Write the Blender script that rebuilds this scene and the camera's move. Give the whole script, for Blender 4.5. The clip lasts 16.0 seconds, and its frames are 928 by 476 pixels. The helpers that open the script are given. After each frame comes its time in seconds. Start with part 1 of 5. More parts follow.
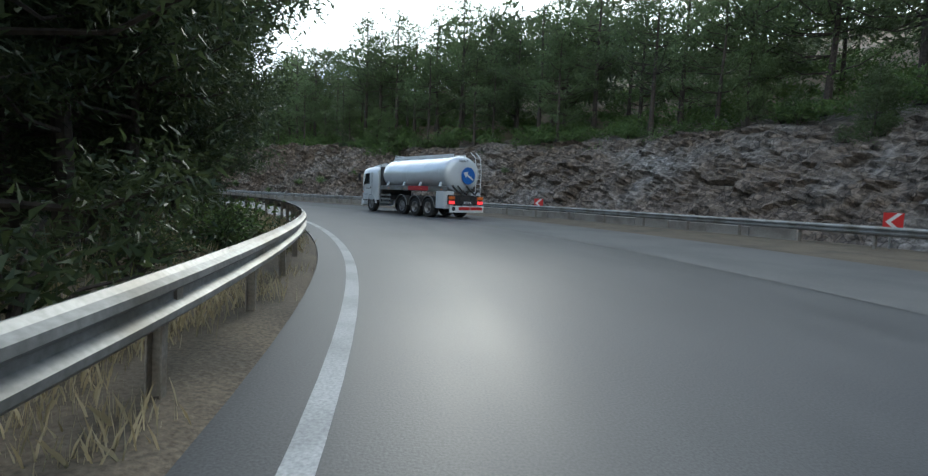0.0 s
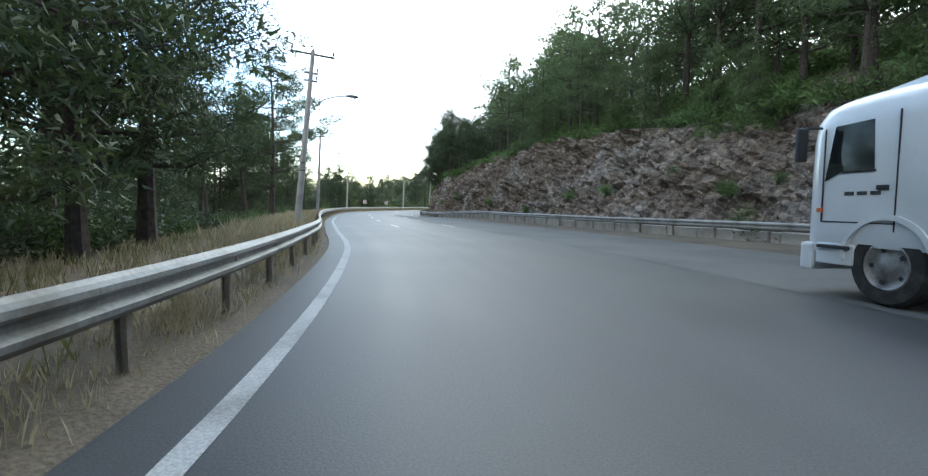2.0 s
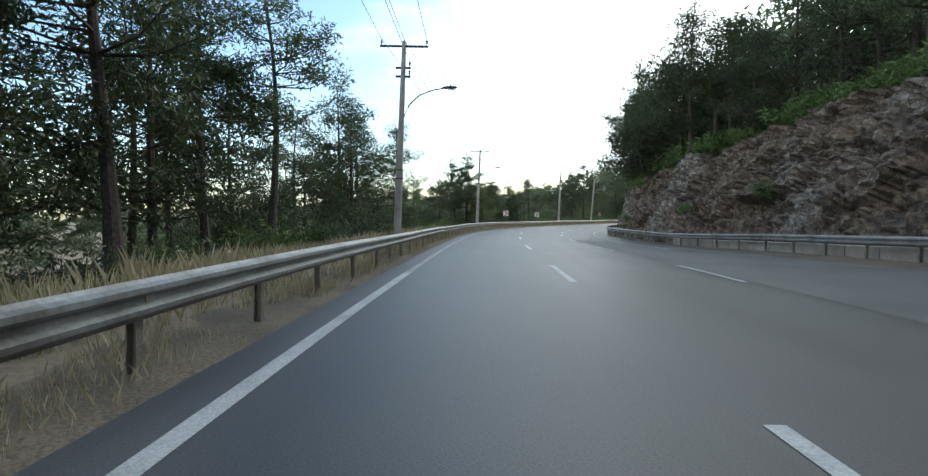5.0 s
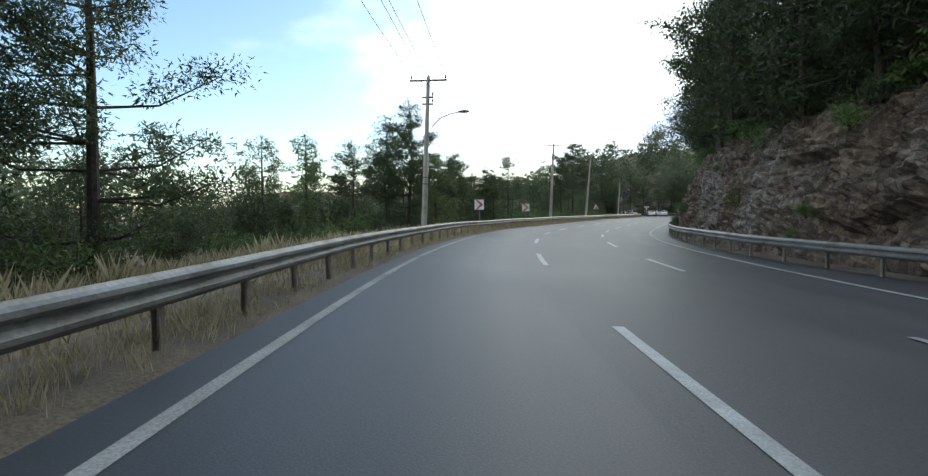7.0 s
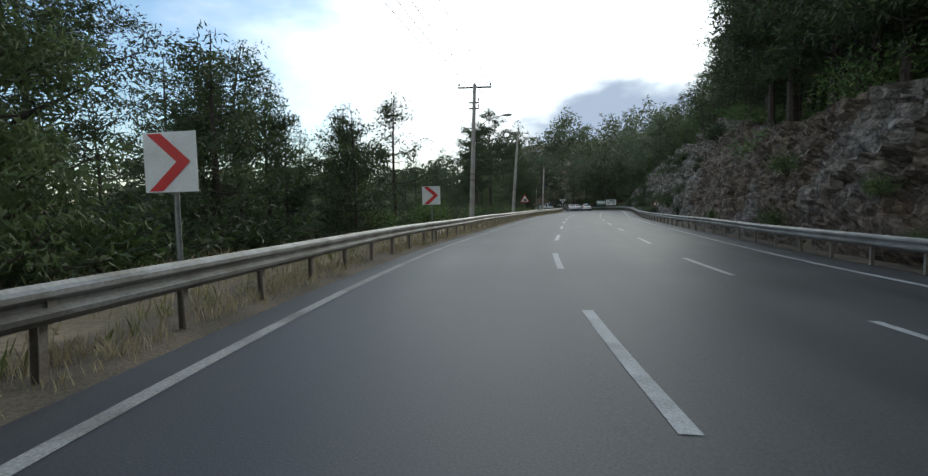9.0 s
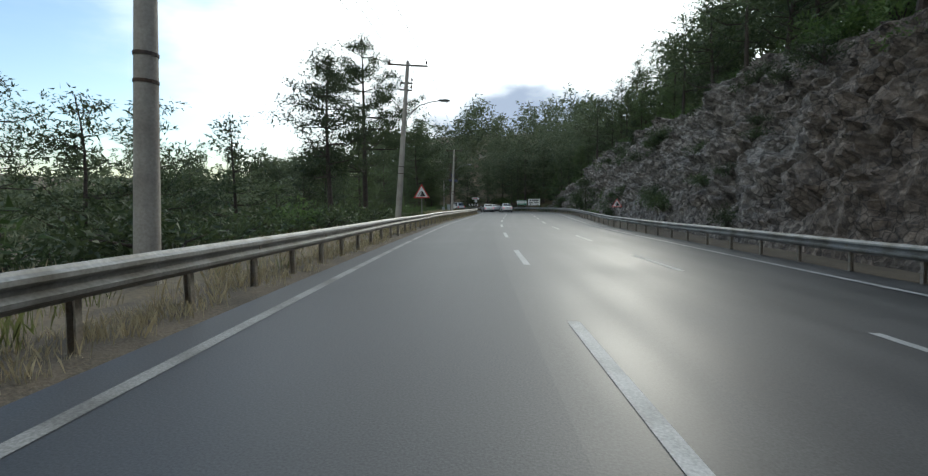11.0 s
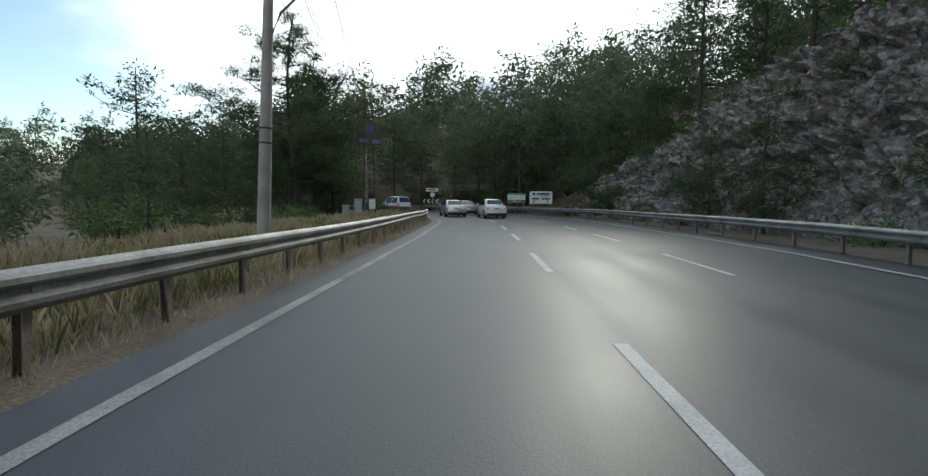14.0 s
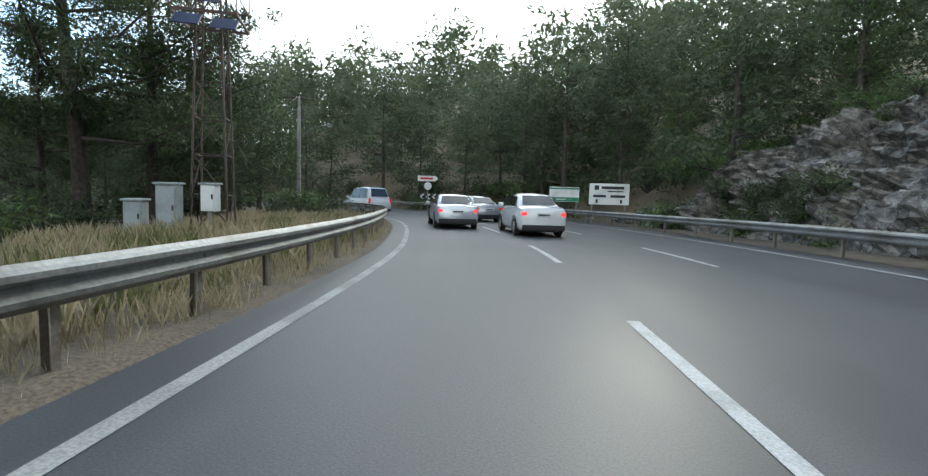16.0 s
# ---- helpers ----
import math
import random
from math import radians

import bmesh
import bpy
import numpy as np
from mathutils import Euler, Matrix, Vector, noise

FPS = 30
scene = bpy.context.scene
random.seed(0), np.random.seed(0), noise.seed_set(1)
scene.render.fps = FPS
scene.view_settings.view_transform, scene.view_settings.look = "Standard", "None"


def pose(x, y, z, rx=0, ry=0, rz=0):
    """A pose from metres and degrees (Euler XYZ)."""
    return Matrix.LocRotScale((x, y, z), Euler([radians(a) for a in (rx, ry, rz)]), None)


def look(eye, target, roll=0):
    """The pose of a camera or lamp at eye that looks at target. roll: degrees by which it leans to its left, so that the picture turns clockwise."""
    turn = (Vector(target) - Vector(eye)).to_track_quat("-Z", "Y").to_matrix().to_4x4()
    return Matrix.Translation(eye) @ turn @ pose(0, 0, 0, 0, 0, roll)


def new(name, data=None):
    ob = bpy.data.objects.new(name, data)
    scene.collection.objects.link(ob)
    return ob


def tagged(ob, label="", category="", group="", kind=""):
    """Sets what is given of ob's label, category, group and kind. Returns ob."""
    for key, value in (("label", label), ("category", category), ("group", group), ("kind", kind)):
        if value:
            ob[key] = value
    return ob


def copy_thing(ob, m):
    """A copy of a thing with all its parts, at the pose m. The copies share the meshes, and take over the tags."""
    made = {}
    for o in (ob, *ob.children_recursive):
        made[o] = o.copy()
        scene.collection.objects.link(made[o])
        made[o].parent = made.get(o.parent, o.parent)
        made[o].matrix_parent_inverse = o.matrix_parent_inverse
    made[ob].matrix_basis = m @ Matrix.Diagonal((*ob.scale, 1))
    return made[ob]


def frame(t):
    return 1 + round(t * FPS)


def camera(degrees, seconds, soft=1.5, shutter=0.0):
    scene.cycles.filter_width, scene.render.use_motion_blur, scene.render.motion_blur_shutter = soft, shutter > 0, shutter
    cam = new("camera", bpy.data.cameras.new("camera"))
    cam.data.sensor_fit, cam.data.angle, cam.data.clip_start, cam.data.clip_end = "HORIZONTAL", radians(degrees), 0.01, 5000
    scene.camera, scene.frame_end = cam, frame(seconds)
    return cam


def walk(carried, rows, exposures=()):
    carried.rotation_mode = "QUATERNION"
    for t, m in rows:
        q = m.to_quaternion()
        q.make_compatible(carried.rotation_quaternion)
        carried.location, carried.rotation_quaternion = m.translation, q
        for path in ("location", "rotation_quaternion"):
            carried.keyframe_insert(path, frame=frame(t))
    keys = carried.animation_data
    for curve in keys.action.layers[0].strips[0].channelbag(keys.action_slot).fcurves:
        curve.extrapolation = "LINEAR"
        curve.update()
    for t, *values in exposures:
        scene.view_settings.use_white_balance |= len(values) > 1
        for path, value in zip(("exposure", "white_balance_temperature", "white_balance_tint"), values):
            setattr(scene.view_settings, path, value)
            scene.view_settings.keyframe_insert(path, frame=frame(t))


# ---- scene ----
# ------------------------------------------------------------------ camera
cam = camera(87.3, 16.0, soft=1.3)
EYE = 1.25
# seconds, x, y, heading (degrees left of +y), tilt, roll
DRIVE = [
    (0, 0.11, 11.83, -1.62, -4.98, 2.26),
    (0.5, -0.39, 17.98, 5.82, -4.30, 3.44),
    (1, -1.70, 24.07, 13.86, -4.52, 2.62),
    (1.5, -3.82, 29.97, 22.26, -4.27, 1.61),
    (2, -6.67, 35.58, 30.32, -3.76, 0.68),
    (2.5, -10.27, 40.75, 37.13, -3.04, -0.11),
    (3, -14.35, 45.53, 41.86, -3.43, 0.34),
    (3.5, -18.80, 49.98, 44.76, -2.98, 0.55),
    (4, -23.38, 54.34, 46.29, -2.12, 0.15),
    (4.5, -27.91, 58.84, 46.78, -1.81, -0.09),
    (5, -32.47, 63.39, 46.15, -2.35, -0.04),
    (5.5, -37.07, 68.12, 45.12, -2.78, -0.08),
    (6, -41.72, 73.07, 44.20, -3.10, -0.13),
    (6.5, -46.41, 78.23, 43.30, -2.89, -0.26),
    (7, -51.06, 83.54, 41.83, -2.89, -0.53),
    (7.5, -55.50, 88.96, 39.68, -2.97, -0.99),
    (8, -59.58, 94.40, 36.88, -3.13, -1.16),
    (8.5, -63.27, 99.90, 33.66, -3.16, -1.47),
    (9, -66.49, 105.39, 29.89, -3.54, -1.32),
    (9.5, -69.17, 110.79, 25.67, -4.15, -1.16),
    (10, -71.41, 116.35, 21.39, -4.06, -0.43),
    (10.5, -73.45, 122.40, 19.24, -3.94, -0.28),
    (11, -75.57, 129.07, 19.11, -3.84, -0.38),
    (11.5, -77.90, 136.34, 19.19, -3.70, -1.05),
    (12, -80.29, 144.05, 18.15, -3.62, -1.41),
    (12.5, -82.57, 151.79, 17.63, -3.88, -1.38),
    (13, -84.64, 159.13, 16.76, -3.82, -0.79),
    (13.5, -86.46, 165.95, 15.97, -4.18, -0.48),
    (14, -88.04, 172.25, 15.22, -4.21, 0.39),
    (14.5, -89.44, 177.98, 15.23, -4.28, 0.58),
    (15, -90.73, 183.19, 15.49, -4.34, 0.84),
    (15.5, -91.94, 187.96, 16.10, -4.58, 1.35),
    (16, -93.13, 192.38, 17.27, -4.62, 1.76),
]


def aim(x, y, h, p):
    h, p = radians(h), radians(p)
    return (x - 2 * math.sin(h) * math.cos(p), y + 2 * math.cos(h) * math.cos(p), EYE + 2 * math.sin(p))


PATH = [(t, (x, y, EYE), aim(x, y, h, p), r) for t, x, y, h, p, r in DRIVE]
walk(cam, [(t, look(eye, target, roll)) for t, eye, target, roll in PATH],
     exposures=[(0, 0.15, 6120, 4), (0.5, 0.42, 6120, 4), (1, 0.65, 6120, 4), (1.6, 0.65, 6120, 4), (3, 0.5, 6200, 4), (5, 0.1, 6350, 4), (7, -0.15, 6420, 4), (8, -0.5, 6420, 4), (9, -0.6, 6420, 4), (10.5, -0.55, 6420, 4), (12, -0.6, 6420, 4), (12.5, -0.75, 6420, 4), (13.5, -0.62, 6420, 4), (14.5, -0.55, 6420, 4), (15.2, -0.1, 6420, 4), (16, 0.42, 6420, 4)])

# ------------------------------------------------------------------ light
SUN_AZ, SUN_EL = 3.0, 23.5        # degrees right of +y, degrees above the horizon
sun_dir = Vector((math.sin(radians(SUN_AZ)) * math.cos(radians(SUN_EL)),
                  math.cos(radians(SUN_AZ)) * math.cos(radians(SUN_EL)), math.sin(radians(SUN_EL))))
world = bpy.data.worlds.new("world")
scene.world = world
world.use_nodes = True
wn, wl = world.node_tree.nodes, world.node_tree.links
wn.clear()
sky = wn.new("ShaderNodeTexSky")
sky.sky_type = "NISHITA"
sky.sun_disc = False
sky.sun_elevation, sky.sun_rotation = radians(SUN_EL), radians(SUN_AZ)
sky.air_density, sky.dust_density, sky.ozone_density = 1.0, 1.2, 1.0
coord = wn.new("ShaderNodeTexCoord")
squash = wn.new("ShaderNodeMapping")
squash.inputs["Scale"].default_value = (1.0, 1.0, 2.6)
puffs = wn.new("ShaderNodeTexNoise")
puffs.inputs["Scale"].default_value, puffs.inputs["Detail"].default_value = 1.7, 7.0
puffs.inputs["Roughness"].default_value = 0.55
toward = wn.new("ShaderNodeVectorMath")
toward.operation = "DOT_PRODUCT"
toward.inputs[1].default_value = sun_dir
lift = wn.new("ShaderNodeMapRange")
lift.inputs["From Min"].default_value = -1.0
haze = wn.new("ShaderNodeValToRGB")          # broken cloud: thick round the sun and behind, thin between
stops = haze.color_ramp.elements
stops[0].position, stops[0].color = 0.0, (0.42, 0.42, 0.42, 1)
stops[1].position, stops[1].color = 0.985, (0.66, 0.66, 0.66, 1)
for where, value in ((0.42, 0.36), (0.58, 0.11), (0.75, 0.13), (0.89, 0.32)):
    stops.new(where).color = (value, value, value, 1)
thin = wn.new("ShaderNodeMath")
thin.operation = "SUBTRACT"
thin.inputs[1].default_value = 0.24
cover = wn.new("ShaderNodeMath")
cover.operation = "ADD"
edge = wn.new("ShaderNodeMapRange")
edge.interpolation_type = "SMOOTHSTEP"
edge.inputs["From Min"].default_value, edge.inputs["From Max"].default_value = 0.42, 0.72
bright = wn.new("ShaderNodeMapRange")        # cloud lit from behind near the sun
bright.interpolation_type = "SMOOTHSTEP"
bright.inputs["From Min"].default_value, bright.inputs["From Max"].default_value = 0.3, 1.0
bright.inputs["To Min"].default_value, bright.inputs["To Max"].default_value = 11.0, 19.0
white = wn.new("ShaderNodeMix")
white.data_type = "RGBA"
white.blend_type = "MULTIPLY"
white.inputs["Factor"].default_value = 1.0
white.inputs["A"].default_value = (0.93, 0.97, 1.0, 1)
blend = wn.new("ShaderNodeMix")
blend.data_type = "RGBA"
back = wn.new("ShaderNodeBackground")
back.inputs["Strength"].default_value = 0.15
out = wn.new("ShaderNodeOutputWorld")
wl.new(coord.outputs["Generated"], squash.inputs["Vector"])
wl.new(squash.outputs["Vector"], puffs.inputs["Vector"])
wl.new(coord.outputs["Generated"], toward.inputs[0])
wl.new(toward.outputs["Value"], lift.inputs["Value"])
wl.new(lift.outputs["Result"], haze.inputs["Fac"])
wl.new(haze.outputs["Color"], thin.inputs[0])
wl.new(toward.outputs["Value"], bright.inputs["Value"])
wl.new(puffs.outputs["Fac"], cover.inputs[0])
wl.new(thin.outputs["Value"], cover.inputs[1])
wl.new(cover.outputs["Value"], edge.inputs["Value"])
wl.new(bright.outputs["Result"], white.inputs["B"])
wl.new(edge.outputs["Result"], blend.inputs["Factor"])
clear = wn.new("ShaderNodeHueSaturation")
clear.inputs["Saturation"].default_value, clear.inputs["Value"].default_value = 1.1, 2.2
wl.new(sky.outputs["Color"], clear.inputs["Color"])
wl.new(clear.outputs["Color"], blend.inputs["A"])
# a grey blue bank of cloud low over the ridge ahead
bank_off = wn.new("ShaderNodeVectorMath")
bank_off.operation = "DISTANCE"
bank_off.inputs[1].default_value = (-0.19, 0.96, 0.40)
bank_puffs = wn.new("ShaderNodeTexNoise")
bank_puffs.inputs["Scale"].default_value, bank_puffs.inputs["Detail"].default_value = 5.0, 6.0
bank_at = wn.new("ShaderNodeMath")
bank_at.operation = "MULTIPLY_ADD"
bank_at.inputs[1].default_value = 0.7
bank_edge = wn.new("ShaderNodeMapRange")
bank_edge.interpolation_type = "SMOOTHSTEP"
bank_edge.inputs["From Min"].default_value, bank_edge.inputs["From Max"].default_value = 0.40, 0.66
bank_edge.inputs["To Min"].default_value, bank_edge.inputs["To Max"].default_value = 0.9, 0.0
bank_mix = wn.new("ShaderNodeMix")
bank_mix.data_type = "RGBA"
bank_mix.inputs["B"].default_value = (3.2, 4.0, 5.8, 1)
wl.new(squash.outputs["Vector"], bank_off.inputs[0])
wl.new(squash.outputs["Vector"], bank_puffs.inputs["Vector"])
wl.new(bank_puffs.outputs["Fac"], bank_at.inputs[0])
wl.new(bank_off.outputs["Value"], bank_at.inputs[2])
wl.new(bank_at.outputs["Value"], bank_edge.inputs["Value"])
wl.new(bank_edge.outputs["Result"], bank_mix.inputs["Factor"])
wl.new(white.outputs["Result"], bank_mix.inputs["A"])
wl.new(bank_mix.outputs["Result"], blend.inputs["B"])
wl.new(blend.outputs["Result"], back.inputs["Color"])
wl.new(back.outputs["Background"], out.inputs["Surface"])

sun = new("sun", bpy.data.lights.new("sun", "SUN"))
sun.data.energy, sun.data.angle, sun.data.color = 1.5, radians(10), (1.0, 0.95, 0.86)
sun.matrix_world = look(sun_dir * 300, (0, 0, 0))

# ------------------------------------------------------------------ materials


def principled(name):
    m = bpy.data.materials.new(name)
    m.use_nodes = True
    return m, m.node_tree.nodes, m.node_tree.links, m.node_tree.nodes["Principled BSDF"]


def plain(name, color, rough=0.5, metal=0.0, vary=0.12, scale=3.0, bump=0.0, dirt=None, dirt_scale=1.2, coat=0.0, spec=0.5):
    """A surface with fine grain, broad stains and a little relief, in object space."""
    m, n, l, b = principled(name)
    tc = n.new("ShaderNodeTexCoord")
    fine_, broad = n.new("ShaderNodeTexNoise"), n.new("ShaderNodeTexNoise")
    fine_.inputs["Scale"].default_value, fine_.inputs["Detail"].default_value = scale * 12, 5
    broad.inputs["Scale"].default_value, broad.inputs["Detail"].default_value = dirt_scale, 6
    l.new(tc.outputs["Object"], fine_.inputs["Vector"])
    l.new(tc.outputs["Object"], broad.inputs["Vector"])
    ramp = n.new("ShaderNodeMapRange")
    ramp.inputs["From Min"].default_value, ramp.inputs["From Max"].default_value = 0.3, 0.7
    ramp.inputs["To Min"].default_value, ramp.inputs["To Max"].default_value = 1 - vary, 1 + vary
    l.new(fine_.outputs["Fac"], ramp.inputs["Value"])
    mul = n.new("ShaderNodeMix")
    mul.data_type, mul.blend_type = "RGBA", "MULTIPLY"
    mul.inputs["Factor"].default_value = 1.0
    l.new(ramp.outputs["Result"], mul.inputs["B"])
    stain = n.new("ShaderNodeMix")
    stain.data_type = "RGBA"
    stain.inputs["A"].default_value = (*color, 1)
    stain.inputs["B"].default_value = (*(dirt or [c * (1 - vary) for c in color]), 1)
    sr = n.new("ShaderNodeMapRange")
    sr.inputs["From Min"].default_value, sr.inputs["From Max"].default_value = 0.45, 0.68
    l.new(broad.outputs["Fac"], sr.inputs["Value"])
    l.new(sr.outputs["Result"], stain.inputs["Factor"])
    l.new(stain.outputs["Result"], mul.inputs["A"])
    l.new(mul.outputs["Result"], b.inputs["Base Color"])
    b.inputs["Roughness"].default_value, b.inputs["Metallic"].default_value = rough, metal
    b.inputs["Coat Weight"].default_value = coat
    b.inputs["Specular IOR Level"].default_value = spec
    if bump:
        bp = n.new("ShaderNodeBump")
        bp.inputs["Strength"].default_value, bp.inputs["Distance"].default_value = bump, 0.02
        l.new(fine_.outputs["Fac"], bp.inputs["Height"])
        l.new(bp.outputs["Normal"], b.inputs["Normal"])
    return m


def leafy(name, color, other, rough=0.55, through_light=0.25):
    """Foliage: colour varies from tuft to tuft and from plant to plant; light shines through."""
    m, n, l, b = principled(name)
    geo, info = n.new("ShaderNodeNewGeometry"), n.new("ShaderNodeObjectInfo")
    mix = n.new("ShaderNodeMix")
    mix.data_type = "RGBA"
    mix.inputs["A"].default_value, mix.inputs["B"].default_value = (*color, 1), (*other, 1)
    l.new(geo.outputs["Random Per Island"], mix.inputs["Factor"])
    hue = n.new("ShaderNodeHueSaturation")
    rng = n.new("ShaderNodeMapRange")
    rng.inputs["To Min"].default_value, rng.inputs["To Max"].default_value = 0.7, 1.25
    l.new(info.outputs["Random"], rng.inputs["Value"])
    l.new(rng.outputs["Result"], hue.inputs["Value"])
    l.new(mix.outputs["Result"], hue.inputs["Color"])
    l.new(hue.outputs["Color"], b.inputs["Base Color"])
    b.inputs["Roughness"].default_value = rough
    tr = n.new("ShaderNodeBsdfTranslucent")
    l.new(hue.outputs["Color"], tr.inputs["Color"])
    add = n.new("ShaderNodeMixShader")
    add.inputs["Fac"].default_value = through_light
    l.new(b.outputs["BSDF"], add.inputs[1])
    l.new(tr.outputs["BSDF"], add.inputs[2])
    l.new(add.outputs["Shader"], n["Material Output"].inputs["Surface"])
    return m


def asphalt():
    m, n, l, b = principled("asphalt")
    tc = n.new("ShaderNodeTexCoord")
    grit, patch, streak = (n.new("ShaderNodeTexNoise") for _ in range(3))
    grit.inputs["Scale"].default_value, grit.inputs["Detail"].default_value = 60, 3
    patch.inputs["Scale"].default_value, patch.inputs["Detail"].default_value = 0.35, 6
    uv = n.new("ShaderNodeUVMap")
    stretch = n.new("ShaderNodeMapping")
    stretch.inputs["Scale"].default_value = (0.02, 1.5, 1)
    l.new(uv.outputs["UV"], stretch.inputs["Vector"])
    streak.inputs["Scale"].default_value, streak.inputs["Detail"].default_value = 1.0, 4
    l.new(stretch.outputs["Vector"], streak.inputs["Vector"])
    for t in (grit, patch):
        l.new(tc.outputs["Object"], t.inputs["Vector"])
    mix = n.new("ShaderNodeMix")
    mix.data_type = "RGBA"
    mix.inputs["A"].default_value, mix.inputs["B"].default_value = (0.038, 0.039, 0.042, 1), (0.075, 0.075, 0.076, 1)
    add = n.new("ShaderNodeMath")
    add.operation = "ADD"
    l.new(patch.outputs["Fac"], add.inputs[0])
    l.new(streak.outputs["Fac"], add.inputs[1])
    r = n.new("ShaderNodeMapRange")
    r.inputs["From Min"].default_value, r.inputs["From Max"].default_value = 0.7, 1.3
    l.new(add.outputs["Value"], r.inputs["Value"])
    l.new(r.outputs["Result"], mix.inputs["Factor"])
    g = n.new("ShaderNodeMix")
    g.data_type, g.blend_type = "RGBA", "MULTIPLY"
    g.inputs["Factor"].default_value = 1.0
    gr = n.new("ShaderNodeMapRange")
    gr.inputs["From Min"].default_value, gr.inputs["From Max"].default_value = 0.3, 0.7
    gr.inputs["To Min"].default_value, gr.inputs["To Max"].default_value = 0.7, 1.35
    l.new(grit.outputs["Fac"], gr.inputs["Value"])
    l.new(mix.outputs["Result"], g.inputs["A"])
    l.new(gr.outputs["Result"], g.inputs["B"])
    l.new(g.outputs["Result"], b.inputs["Base Color"])
    rr = n.new("ShaderNodeMapRange")
    rr.inputs["From Min"].default_value, rr.inputs["From Max"].default_value = 0.7, 1.3
    rr.inputs["To Min"].default_value, rr.inputs["To Max"].default_value = 0.47, 0.58
    l.new(add.outputs["Value"], rr.inputs["Value"])
    l.new(rr.outputs["Result"], b.inputs["Roughness"])
    bp = n.new("ShaderNodeBump")
    bp.inputs["Strength"].default_value, bp.inputs["Distance"].default_value = 0.12, 0.01
    l.new(grit.outputs["Fac"], bp.inputs["Height"])
    l.new(bp.outputs["Normal"], b.inputs["Normal"])
    return m


def rocky(name, a, b2, c):
    """Broken rock: lumps of different grey, gaps between them, beds and stains."""
    m, n, l, b = principled(name)
    tc = n.new("ShaderNodeTexCoord")
    warp = n.new("ShaderNodeTexNoise")
    warp.inputs["Scale"].default_value, warp.inputs["Detail"].default_value = 1.7, 4
    l.new(tc.outputs["Object"], warp.inputs["Vector"])
    shift = n.new("ShaderNodeVectorMath")
    shift.operation = "MULTIPLY_ADD"
    shift.inputs[1].default_value = (0.16, 0.16, 0.16)
    l.new(warp.outputs["Color"], shift.inputs[0])
    l.new(tc.outputs["Object"], shift.inputs[2])
    beds, stain, lumps, gaps, specks = n.new("ShaderNodeTexNoise"), n.new("ShaderNodeTexNoise"), n.new("ShaderNodeTexVoronoi"), n.new("ShaderNodeTexVoronoi"), n.new("ShaderNodeTexNoise")
    beds.inputs["Scale"].default_value, beds.inputs["Detail"].default_value = 3.0, 8
    beds.inputs["Roughness"].default_value = 0.72
    stain.inputs["Scale"].default_value, stain.inputs["Detail"].default_value = 0.2, 6
    specks.inputs["Scale"].default_value, specks.inputs["Detail"].default_value = 0.9, 5
    lumps.inputs["Scale"].default_value = 3.4
    gaps.feature = "DISTANCE_TO_EDGE"
    gaps.inputs["Scale"].default_value = 3.4
    l.new(tc.outputs["Object"], beds.inputs["Vector"])
    l.new(tc.outputs["Object"], stain.inputs["Vector"])
    l.new(tc.outputs["Object"], specks.inputs["Vector"])
    l.new(shift.outputs["Vector"], lumps.inputs["Vector"])
    l.new(shift.outputs["Vector"], gaps.inputs["Vector"])
    ramp = n.new("ShaderNodeValToRGB")
    e = ramp.color_ramp.elements
    e[0].position, e[0].color = 0.36, (*[v * 0.5 for v in a], 1)
    e[1].position, e[1].color = 0.66, (*b2, 1)
    ramp.color_ramp.elements.new(0.5).color = (*a, 1)
    l.new(beds.outputs["Fac"], ramp.inputs["Fac"])
    mix = n.new("ShaderNodeMix")
    mix.data_type, mix.blend_type = "RGBA", "MULTIPLY"
    mix.inputs["B"].default_value = (*c, 1)
    sr = n.new("ShaderNodeMapRange")
    sr.inputs["From Min"].default_value, sr.inputs["From Max"].default_value = 0.30, 0.52
    l.new(stain.outputs["Fac"], sr.inputs["Value"])
    # red earthy rock through the middle cutting, grey limestone after it
    place = n.new("ShaderNodeSeparateXYZ")
    l.new(tc.outputs["Object"], place.inputs["Vector"])
    red = n.new("ShaderNodeValToRGB")
    stretch = red.color_ramp.elements
    stretch[0].position, stretch[0].color = 0.36, (0.85, 0.85, 0.85, 1)
    stretch[1].position, stretch[1].color = 0.84, (0.08, 0.08, 0.08, 1)
    stretch.new(0.5).color = (1, 1, 1, 1)
    stretch.new(0.72).color = (0.9, 0.9, 0.9, 1)
    run = n.new("ShaderNodeMath")
    run.operation = "MULTIPLY"
    run.inputs[1].default_value = 0.005
    l.new(place.outputs["Y"], run.inputs[0])
    l.new(run.outputs["Value"], red.inputs["Fac"])
    amount = n.new("ShaderNodeMath")
    amount.operation = "MULTIPLY"
    l.new(sr.outputs["Result"], amount.inputs[0])
    l.new(red.outputs["Color"], amount.inputs[1])
    l.new(amount.outputs["Value"], mix.inputs["Factor"])
    l.new(ramp.outputs["Color"], mix.inputs["A"])
    tone = n.new("ShaderNodeSeparateColor")
    l.new(lumps.outputs["Color"], tone.inputs["Color"])
    lr = n.new("ShaderNodeMapRange")
    lr.inputs["To Min"].default_value, lr.inputs["To Max"].default_value = 0.58, 1.36
    l.new(tone.outputs["Red"], lr.inputs["Value"])
    one = n.new("ShaderNodeMix")
    one.data_type, one.blend_type = "RGBA", "MULTIPLY"
    one.inputs["Factor"].default_value = 1.0
